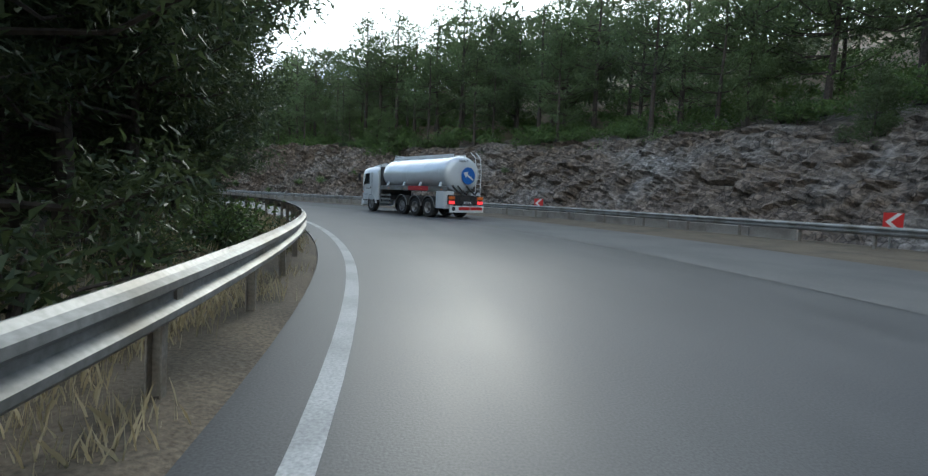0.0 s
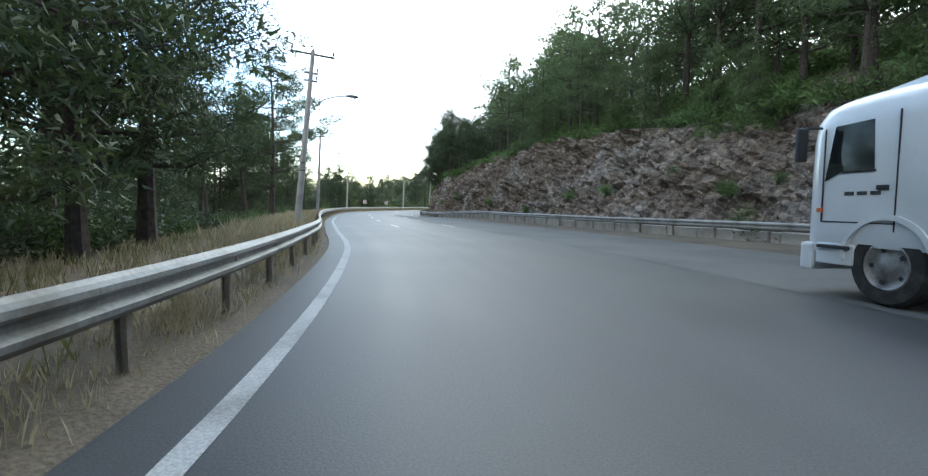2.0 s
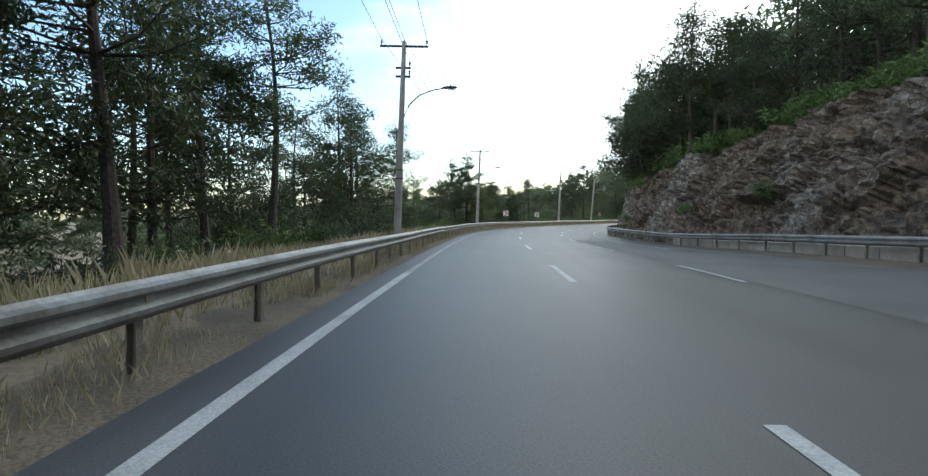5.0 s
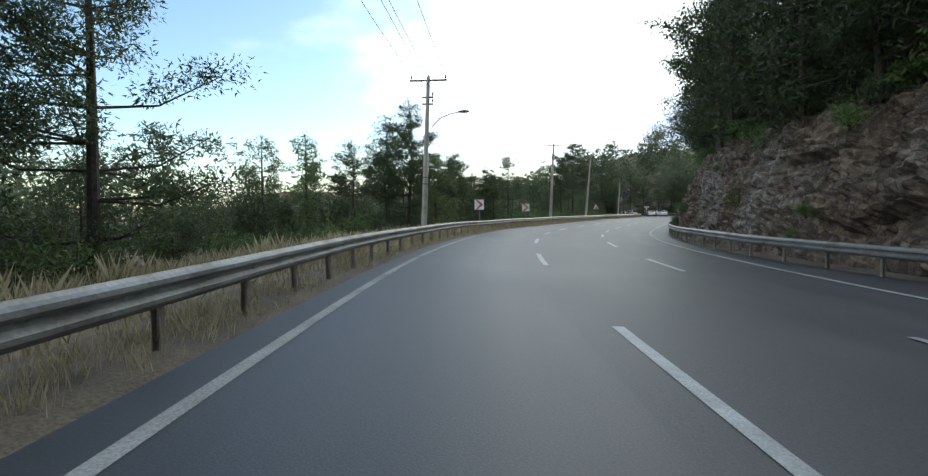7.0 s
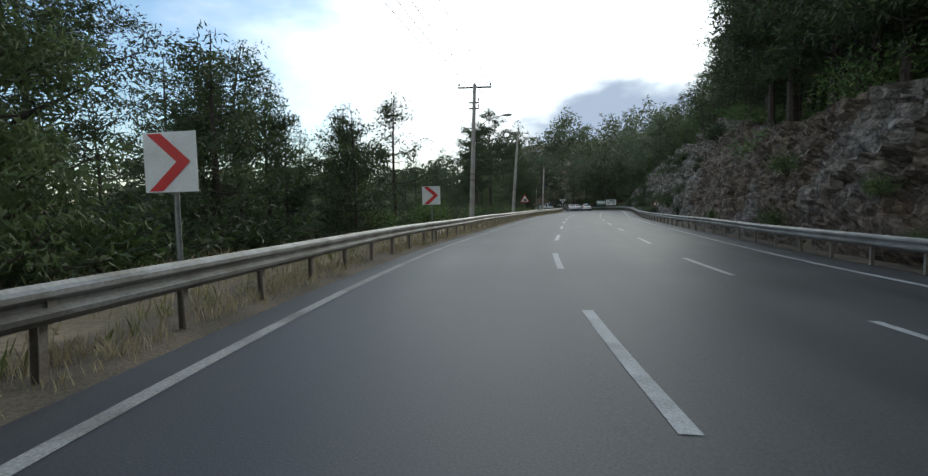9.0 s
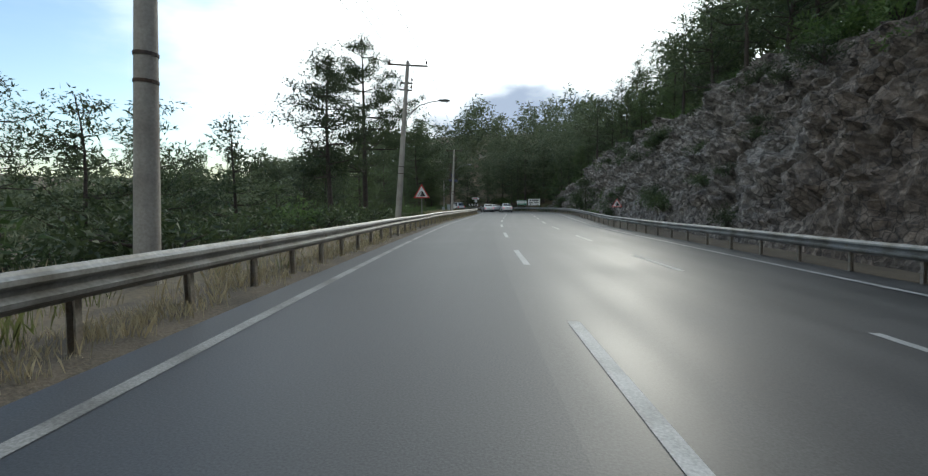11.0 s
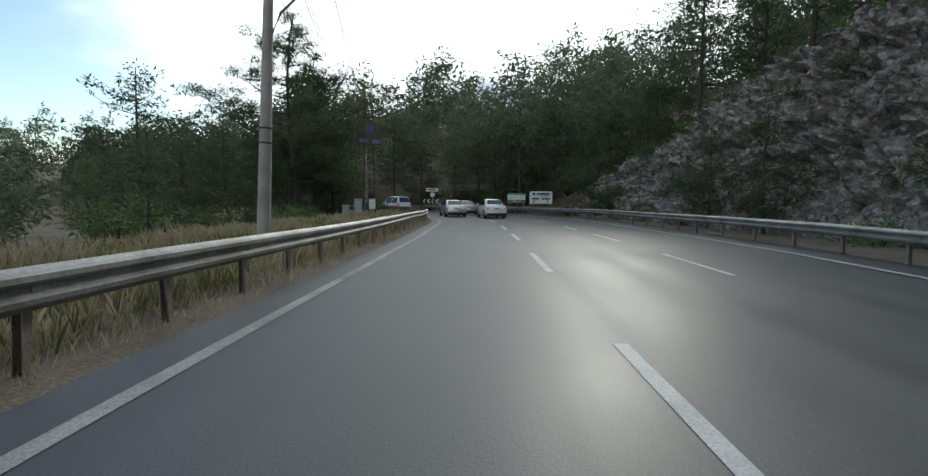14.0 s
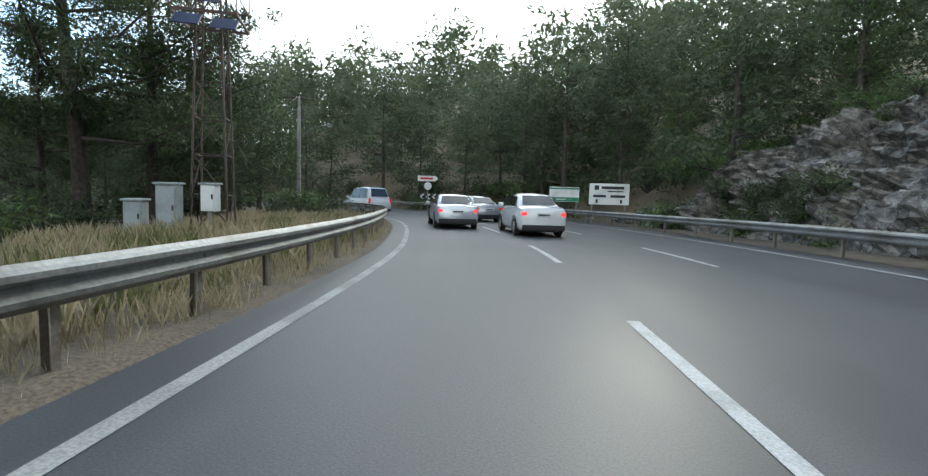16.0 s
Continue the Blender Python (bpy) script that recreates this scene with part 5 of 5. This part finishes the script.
def wheel(t, x, y, r, w, dual=False):
    side = 1 if x > 0 else -1
    ring = [(-w / 2, r * 0.62), (-w / 2, r * 0.93), (-w * 0.38, r), (w * 0.38, r), (w / 2, r * 0.93), (w / 2, r * 0.62)]
    bm = bmesh.new()
    n = 24
    rows = [[bm.verts.new((a, b * math.cos(2 * math.pi * k / n), b * math.sin(2 * math.pi * k / n))) for a, b in ring] for k in range(n)]
    for k in range(n):
        p_, q = rows[k], rows[(k + 1) % n]
        for j in range(len(ring) - 1):
            bm.faces.new((p_[j], p_[j + 1], q[j + 1], q[j]))
    wh = new("wheel")
    wh.parent = t
    wh.location = (x, y, r)
    part("tyre", bm, RUBBER, wh, smooth=True)
    rim = bmesh.new()
    o = side * w / 2
    prof = [(o * 0.92, r * 0.63), (o * 1.0, r * 0.58), (o * 0.75, r * 0.50), (o * (0.35 if dual else 0.7), r * 0.36), (o * (0.4 if dual else 0.85), r * 0.2), (o * (0.75 if dual else 0.9), r * 0.12), (o * (0.75 if dual else 0.9), 0.001)]
    rows = [[rim.verts.new((a, b * math.cos(2 * math.pi * k / n), b * math.sin(2 * math.pi * k / n))) for a, b in prof] for k in range(n)]
    for k in range(n):
        p_, q = rows[k], rows[(k + 1) % n]
        for j in range(len(prof) - 1):
            rim.faces.new((p_[j], p_[j + 1], q[j + 1], q[j]))
    bmesh.ops.recalc_face_normals(rim, faces=rim.faces)
    part("rim", rim, ALLOY, wh, smooth=True)
    for k in range(5):
        a = 2 * math.pi * k / 5
        part("rim_hole", box((0.008, r * 0.10, r * 0.10), (o * (0.5 if dual else 0.80), r * 0.42 * math.cos(a), r * 0.42 * math.sin(a)), (math.degrees(a), 0, 0)), TRIM, wh)


def car(name, label, at_, turn, paint, long_, wide, tall, boot, lit, belt=0.92):
    """A car from its rear (y = 0) to its nose; boot: length of the boot lid (0 for a van or estate)."""
    t = thing(name, at_, label, "car" if boot else "van", turn=turn)
    w = wide / 2

    def low(y, k, z0, z1):
        return (y, [(0, z0), (w * k * 0.86, z0), (w * k * 0.97, z0 + 0.12), (w * k, z0 + 0.32), (w * k * 0.985, z1 - 0.22), (w * k * 0.93, z1 - 0.05), (w * k * 0.84, z1), (0, z1 + 0.025)])
    deck = belt + (0.06 if boot else 0.0)
    body = part("body", loft([low(-0.02, 0.86, 0.34, deck - 0.16), low(0.05, 0.94, 0.26, deck - 0.05), low(0.22, 0.985, 0.22, deck), low(0.9, 1.0, 0.2, deck), low(long_ * 0.5, 1.0, 0.2, belt),
                              low(long_ * 0.74, 0.99, 0.2, belt - 0.02), low(long_ * 0.9, 0.94, 0.22, belt - 0.16), low(long_ - 0.12, 0.84, 0.26, belt - 0.28), low(long_, 0.7, 0.34, belt - 0.4)]), paint, t, smooth=True)
    r0, r1 = (boot, boot + 0.62) if boot else (0.06, 0.42)
    f1, f0 = long_ * 0.60, long_ * 0.75

    def cab(y, kw, z):
        return (y, [(0, belt - 0.1), (w * 0.9, belt - 0.1), (w * 0.885, belt), (w * (0.885 + kw) / 2, (belt + z) / 2 + 0.02), (w * kw, z - 0.07), (w * (kw - 0.1), z - 0.01), (0, z + 0.02)])
    mid = (r1 + f1) / 2
    part("cabin", loft([cab(r0, 0.80, belt + 0.05), cab(r1, 0.70, tall - 0.05), cab(mid, 0.71, tall), cab(f1, 0.69, tall - 0.05), cab(f0, 0.80, belt + 0.02)]), paint, t, smooth=True)

    def pane(name, pts, inset=0.012):
        bm = bmesh.new()
        q = [Vector(p_) for p_ in pts]
        nrm = (q[1] - q[0]).cross(q[-1] - q[0]).normalized()
        bm.faces.new([bm.verts.new(p_ + nrm * inset) for p_ in q])
        part(name, bm, CAR_GLASS, t, "dark tinted glass")
    zr = tall - 0.12
    hb = r0 + (r1 - r0) * 0.14
    ht = r0 + (r1 - r0) * 0.88
    bz, tz = belt + 0.05 + (tall - belt - 0.1) * 0.14, tall - 0.05 - (tall - belt - 0.1) * 0.12
    pane("rear_window", [(-w * 0.70, hb, bz), (w * 0.70, hb, bz), (w * 0.60, ht, tz), (-w * 0.60, ht, tz)], 0.03)
    pane("windscreen", [(w * 0.72, f0 - 0.1, belt + 0.12), (-w * 0.72, f0 - 0.1, belt + 0.12), (-w * 0.60, f1 + 0.08, tz), (w * 0.60, f1 + 0.08, tz)], 0.03)
    for sx in (-1, 1):
        for a0, a1, b0, b1 in ((r0 + 0.42, mid - 0.06, r1 + 0.06, mid - 0.06), (mid + 0.02, f0 - 0.42, mid + 0.02, f1 - 0.05)):
            pts = [(sx * w * 0.89, a0, belt + 0.06), (sx * w * 0.89, a1, belt + 0.06), (sx * w * 0.735, b1, zr), (sx * w * 0.735, b0, zr)]
            pane("side_window", pts if sx > 0 else pts[::-1], 0.022)
        part("door_mirror", box((0.2, 0.12, 0.14), (sx * (w + 0.1), f0 - 0.35, belt + 0.1), bevel=0.03), paint, t)
        lz = deck - 0.24
        bm = box((0.36 if boot else 0.14, 0.10, 0.12 if boot else 0.34), (sx * (w * 0.90 - (0.18 if boot else 0.04)), 0.03, lz + (0.0 if boot else 0.1)), (0, 0, sx * -14), bevel=0.025)
        part("tail_light", bm, BRAKE if lit else TAIL, t, "lit red tail light" if lit else "red tail light")
        part("headlight", box((0.34, 0.16, 0.14), (sx * w * 0.66, long_ - 0.14, belt - 0.34), (0, 0, sx * -22), bevel=0.03), LAMP_GLASS, t)
        for y in (long_ * 0.19, long_ * 0.80):
            part("wheel_arch", arc_strip(sx * (w - 0.03), 0.07, y, 0.33, 0.335, 0.05), TRIM, t)
            wheel(t, sx * (w - 0.10), y, 0.32, 0.21)
    if lit:
        part("high_brake_light", box((0.3, 0.03, 0.03), (0, ht - 0.02, tz - 0.03)), BRAKE, t)
    plate = part("number_plate", box((0.52, 0.02, 0.12), (0, -0.035, deck - 0.27 if boot else 0.62), bevel=0.005), SIGN_WHITE, t)
    part("plate_bar", box((0.40, 0.006, 0.05), (0, -0.048, deck - 0.27 if boot else 0.62)), SIGN_BLACK, plate)
    part("rear_bumper", box((wide * 0.86, 0.14, 0.2), (0, 0.0, 0.32), bevel=0.04), TRIM, t, "black lower bumper")
    part("boot_seam", box((wide * 0.66, 0.012, 0.012), (0, -0.012, deck - 0.36)), TRIM, t)
    for x in (-0.45, 0.45):
        part("exhaust", tube([(x, 0.2, 0.24), (x, -0.04, 0.24)], 0.035, 10), ALLOY, t)
    part("underbody", box((wide * 0.8, long_ * 0.86, 0.12), (0, long_ * 0.5, 0.22)), CHASSIS, t)
    return t


car("sedan_car", "silver saloon car with lit red tail lights on the asphalt", (-99.3, 211.3, 0), 26, CAR_SILVER, 4.6, 1.82, 1.43, 0.72, True)
car("sedan_car", "white compact saloon car with lit red tail lights", (-95.5, 209.2, 0), 24, CAR_WHITE, 4.3, 1.74, 1.52, 0.62, True, 0.98)
car("sedan_car", "grey saloon car on the asphalt in the bend", (-99.8, 218.4, 0), 37, CAR_GREY, 4.5, 1.75, 1.42, 0.75, False)
car("minivan", "white minivan with a dark rear window in the bend", (-108.2, 221.8, 0), 55, CAR_WHITE, 4.4, 1.8, 1.85, 0, False, 1.05)

p = Vector((-53.5, 55.2, 0))
car("sedan_car", "white car standing below the road behind grass", (p.x, p.y, height(p.x, p.y) + 0.03), 50, CAR_WHITE, 4.4, 1.76, 1.45, 0.7, False)


def tanker(at_, turn):
    """Rigid four-axle tanker, rear at y = 0, 9.6 m long."""
    t = thing("tanker_truck", at_, "white four axle tanker truck with a red side panel", "truck", turn=turn)
    for x in (-0.42, 0.42):
        part("chassis_rail", box((0.1, 9.0, 0.28), (x, 4.6, 0.95), bevel=0.01), CHASSIS, t)
    # tank, with domed ends
    secs = []
    for y, k in ((0.30, 0.45), (0.34, 0.72), (0.42, 0.90), (0.55, 0.98), (0.72, 1.0), (2.4, 1.0), (4.2, 1.0), (6.6, 1.0), (6.85, 0.98), (7.0, 0.9), (7.08, 0.72), (7.12, 0.45)):
        secs.append((y, [(math.sin(a) * 1.22 * k, 2.38 - math.cos(a) * 0.98 * k) for a in np.linspace(0, math.pi, 15).tolist()]))
    tank = part("tank", loft(secs), TANK_SHELL, t, smooth=True)
    for y in (1.0, 2.6, 4.2, 5.8):
        part("seam", loft([(y, [(math.sin(a) * 1.226, 2.38 - math.cos(a) * 0.986) for a in np.linspace(0, math.pi, 15).tolist()]), (y + 0.05, [(math.sin(a) * 1.226, 2.38 - math.cos(a) * 0.986) for a in np.linspace(0, math.pi, 15).tolist()])]), TANK_SHELL, tank)
    for x in (-0.42, 0.42):
        part("top_rail", box((0.05, 6.0, 0.16), (x, 3.8, 3.38), bevel=0.01), TRUCK_WHITE, t)
    part("catwalk", box((0.8, 6.0, 0.03), (0, 3.8, 3.35)), GALV, t)
    for y in (1.6, 3.6, 5.6):
        part("manhole_lid", tube([(0, y, 3.35), (0, y, 3.46)], 0.26, 14), GALV, t)
    part("roll_guard", tube([(-0.42, 6.9, 3.2), (-0.42, 6.7, 3.55), (0.42, 6.7, 3.55), (0.42, 6.9, 3.2)], 0.025, 6), TRUCK_WHITE, t)
    # side skirts with the red panel
    for sx in (-1, 1):
        for y, ln, mat, nm in ((1.1, 1.7, GALV, "side_panel"), (2.95, 2.0, RED_PANEL, "red_side_panel"), (5.55, 3.2, GALV, "side_panel")):
            part(nm, box((0.06, ln, 0.26), (sx * 1.2, y, 1.56), bevel=0.01), mat, t, "glossy red side panel" if mat is RED_PANEL else "")
        for y in (0.7, 2.6, 4.3, 6.1):
            part("marker_lamp", box((0.02, 0.1, 0.05), (sx * 1.24, y, 1.52), bevel=0.006), ORANGE, t)
            part("tank_cradle", box((0.1, 0.12, 0.34), (sx * 1.08, y + 0.3, 1.80), (0, sx * -25, 0)), TRUCK_WHITE, t)
        # side guard bars between the front axles
        for z in (0.62, 0.86, 1.10):
            part("guard_bar", box((0.04, 1.35, 0.12), (sx * 1.18, 6.62, z), bevel=0.008), GALV, t)
        for y in (6.1, 7.1):
            part("guard_post", box((0.05, 0.06, 0.65), (sx * 1.15, y, 0.95)), CHASSIS, t)
        # wheels and mudguards
        for y in (1.9, 3.2, 4.62):
            wheel(t, sx * 1.03, y, 0.52, 0.42 if y < 4 else 0.32, y < 4)
            part("mudguard", arc_strip(sx * 1.0, 0.5, y, 0.52, 0.60, 0.02, 0.08, math.pi - 0.08, 16), CHASSIS, t)
            lip = bmesh.new()
            add_tube(lip, [(sx * 1.25, y + 0.63 * math.cos(a), 0.52 + 0.63 * math.sin(a)) for a in np.linspace(0.1, math.pi - 0.1, 13).tolist()], 0.025, 6)
            part("mudguard_lip", lip, GALV, t)
        wheel(t, sx * 1.03, 8.35, 0.52, 0.32)
        # tool box behind the last axle
        bx = part("tool_box", box((0.62, 0.78, 0.92), (sx * 0.92, 0.80, 0.98), bevel=0.02), TRUCK_WHITE, t, "scuffed white tool box")
        part("lid", box((0.02, 0.66, 0.72), (sx * 1.238, 0.80, 0.98), bevel=0.005), TRUCK_WHITE, bx)
        part("tail_light", box((0.36, 0.05, 0.16), (sx * 0.98, 0.10, 0.86), bevel=0.01), BRAKE, t)
        part("reflector", box((0.40, 0.04, 0.16), (sx * 0.98, 0.10, 1.10), bevel=0.006), ORANGE, t, "orange striped reflector")
    part("rear_frame", box((2.3, 0.12, 0.5), (0, 0.2, 1.0), bevel=0.01), CHASSIS, t)
    plate = part("number_plate", box((0.5, 0.02, 0.12), (0.1, 0.11, 0.85), bevel=0.004), SIGN_WHITE, t)
    part("plate_bar", box((0.38, 0.006, 0.05), (0.1, 0.096, 0.85)), SIGN_BLACK, plate)
    board = part("mudflap_board", box((2.35, 0.04, 0.36), (0, 0.02, 0.52), bevel=0.008), SIGN_WHITE, t, "white mudflap board with red lettering bars")
    for x, w_ in ((-0.2, 0.75), (0.65, 0.85)):
        part("lettering_bar", box((w_, 0.006, 0.16), (x, -0.004, 0.55)), RED, board)
    part("emblem", flat_shape([(-0.92 + 0.12 * math.cos(k * math.pi / 8), 0.53 + 0.12 * math.sin(k * math.pi / 8)) for k in range(16)], 0.006, -0.001), CHASSIS, board)
    # round blue arrow plate, ladder and hoses on the rear dome
    disc = part("arrow_plate", flat_shape([(0.15 + 0.46 * math.cos(k * math.pi / 14), 2.30 + 0.46 * math.sin(k * math.pi / 14)) for k in range(28)], 0.02, 0.20), SIGN_BLUE, t, "round blue plate with a white arrow")
    part("arrow", flat_shape([(0.45, 2.06), (0.50, 2.14), (0.08, 2.40), (0.15, 2.52), (-0.20, 2.46), (0.0, 2.17), (0.04, 2.30)][::-1], 0.004, 0.176), SIGN_WHITE, disc)
    for x in (0.62, 0.98):
        part("ladder_rail", tube([(x, 0.12, 1.2), (x, 0.10, 2.6), (x, 0.22, 3.3), (x, 0.6, 3.6)], 0.022, 6), TRUCK_WHITE, t)
    for k in range(8):
        part("ladder_rung", tube([(0.62, 0.11, 1.35 + 0.27 * k), (0.98, 0.11, 1.35 + 0.27 * k)], 0.014, 5), TRUCK_WHITE, t)
    for x in (-0.6, -0.25, 0.35):
        part("hose", tube([(x - 0.3, 0.2, 1.75), (x - 0.1, 0.0, 1.45), (x + 0.15, -0.02, 1.3), (x + 0.4, 0.1, 1.5)], 0.045, 8), RUBBER, t, smooth=True)
    word = new("caution_word", bpy.data.curves.new("caution_word", "FONT"))
    word.data.body, word.data.size, word.data.align_x, word.data.extrude = "DİKKAT", 0.17, "CENTER", 0.002
    word.parent = t
    word.matrix_local = pose(-0.1, 0.30, 3.02, 78, 0, 0)
    word.data.materials.append(CHASSIS)
    # cab
    w = 1.22
    cab_half = [(0, 0.75), (w * 0.97, 0.75), (w, 0.95), (w, 1.9), (w * 0.99, 2.42), (w * 0.955, 2.64), (w * 0.88, 2.78), (w * 0.72, 2.86), (0, 2.9)]

    def slice_(y, k, top, low_=0.0):
        return (y, [(x * k, z if z < 1 else 0.95 + (z - 0.95) * top) for x, z in cab_half]) if not low_ else (y, [(x * k, max(z, 0) - (low_ if z < 1 else 0)) if z < 1 else (x * k, 0.95 + (z - 0.95) * top) for x, z in cab_half])
    cabin = part("cab", loft([slice_(7.42, 0.965, 0.985), slice_(7.47, 0.99, 0.997), slice_(7.55, 1, 1), slice_(8.7, 1, 1.01), slice_(9.2, 1, 0.995), slice_(9.42, 0.985, 0.97, 0.1),
                              slice_(9.56, 0.955, 0.93, 0.15), slice_(9.66, 0.89, 0.88, 0.15), slice_(9.70, 0.78, 0.84, 0.12)]), TRUCK_WHITE, t, smooth=True)
    part("roof_deflector", loft([(7.45, [(0, 2.86), (0.95, 2.84), (0.95, 3.0), (0.8, 3.08), (0, 3.1)]), (7.9, [(0, 2.87), (0.95, 2.85), (0.93, 2.98), (0.78, 3.04), (0, 3.06)]), (8.75, [(0, 2.88), (0.85, 2.86), (0.82, 2.9), (0.7, 2.93), (0, 2.94)])]), TRUCK_WHITE, cabin, smooth=True)
    # solid black box gives the shade between cab and tank
    part("cab_gap_shade", box((2.2, 0.24, 2.0), (0, 7.26, 1.85)), CHASSIS, t, "black box standing for the shaded gap behind the cab")
    for sx in (-1, 1):
        pts = [(sx * (w + 0.008), 8.55, 1.80), (sx * (w + 0.008), 9.0, 1.80), (sx * (w + 0.008), 9.30, 1.66), (sx * (w * 0.985 + 0.008), 9.18, 2.44), (sx * (w * 0.985 + 0.008), 8.60, 2.46)]
        bm = bmesh.new()
        bm.faces.new([bm.verts.new(p_) for p_ in (pts if sx > 0 else pts[::-1])])
        part("side_window", bm, CAR_GLASS, cabin, "dark tinted glass")
        for y_, h_ in ((8.25, 1.55), (9.33, 1.35)):
            part("door_seam", box((0.012, 0.018, h_), (sx * (w + 0.0), y_, 1.75)), TRIM, cabin)
        part("door_seam", box((0.012, 1.08, 0.018), (sx * (w + 0.0), 8.79, 1.08)), TRIM, cabin)
        part("window_trim", box((0.014, 0.5, 0.03), (sx * (w + 0.004), 8.78, 1.78)), TRIM, cabin)
        for k_ in range(3):
            part("lettering_bar", box((0.008, 0.14, 0.05), (sx * (w + 0.003), 8.9 - 0.19 * k_, 1.48)), CHASSIS, cabin)
        part("step_tread", box((0.06, 0.5, 0.05), (sx * 1.23, 9.1, 0.72), bevel=0.01), TRIM, t)
        part("side_marker", box((0.02, 0.1, 0.06), (sx * (w + 0.005), 9.36, 1.25), bevel=0.008), ORANGE, cabin)
        part("door_handle", box((0.03, 0.16, 0.06), (sx * (w + 0.012), 8.42, 1.55), bevel=0.01), TRIM, cabin)
        part("mirror", box((0.14, 0.10, 0.5), (sx * (w + 0.28), 9.45, 2.2), bevel=0.03), TRIM, t)
        part("mirror_arm", tube([(sx * w, 9.4, 2.45), (sx * (w + 0.28), 9.45, 2.45)], 0.02, 6), TRIM, t)
        part("step", box((0.12, 0.6, 0.3), (sx * 1.15, 9.1, 0.62), bevel=0.02), TRUCK_WHITE, t)
        part("wheel_arch", arc_strip(sx * 1.20, 0.1, 8.35, 0.55, 0.58, 0.07), TRUCK_WHITE, t)
    bm = bmesh.new()
    bm.faces.new([bm.verts.new(p_) for p_ in ((0.98, 9.70, 1.78), (-0.98, 9.70, 1.78), (-0.86, 9.69, 2.55), (0.86, 9.69, 2.55))])
    part("windscreen", bm, CAR_GLASS, cabin)
    part("bumper", box((2.4, 0.22, 0.42), (0, 9.6, 0.55), bevel=0.05), TRUCK_WHITE, t)
    part("air_intake", box((0.3, 0.2, 1.5), (-0.8, 7.3, 2.0), bevel=0.03), TRIM, t)
    return t


p = at(33.6, 8.95)
q = at(41.7, 8.45)
tanker((p.x, p.y, 0.007), math.degrees(math.atan2(-(q.x - p.x), q.y - p.y)))
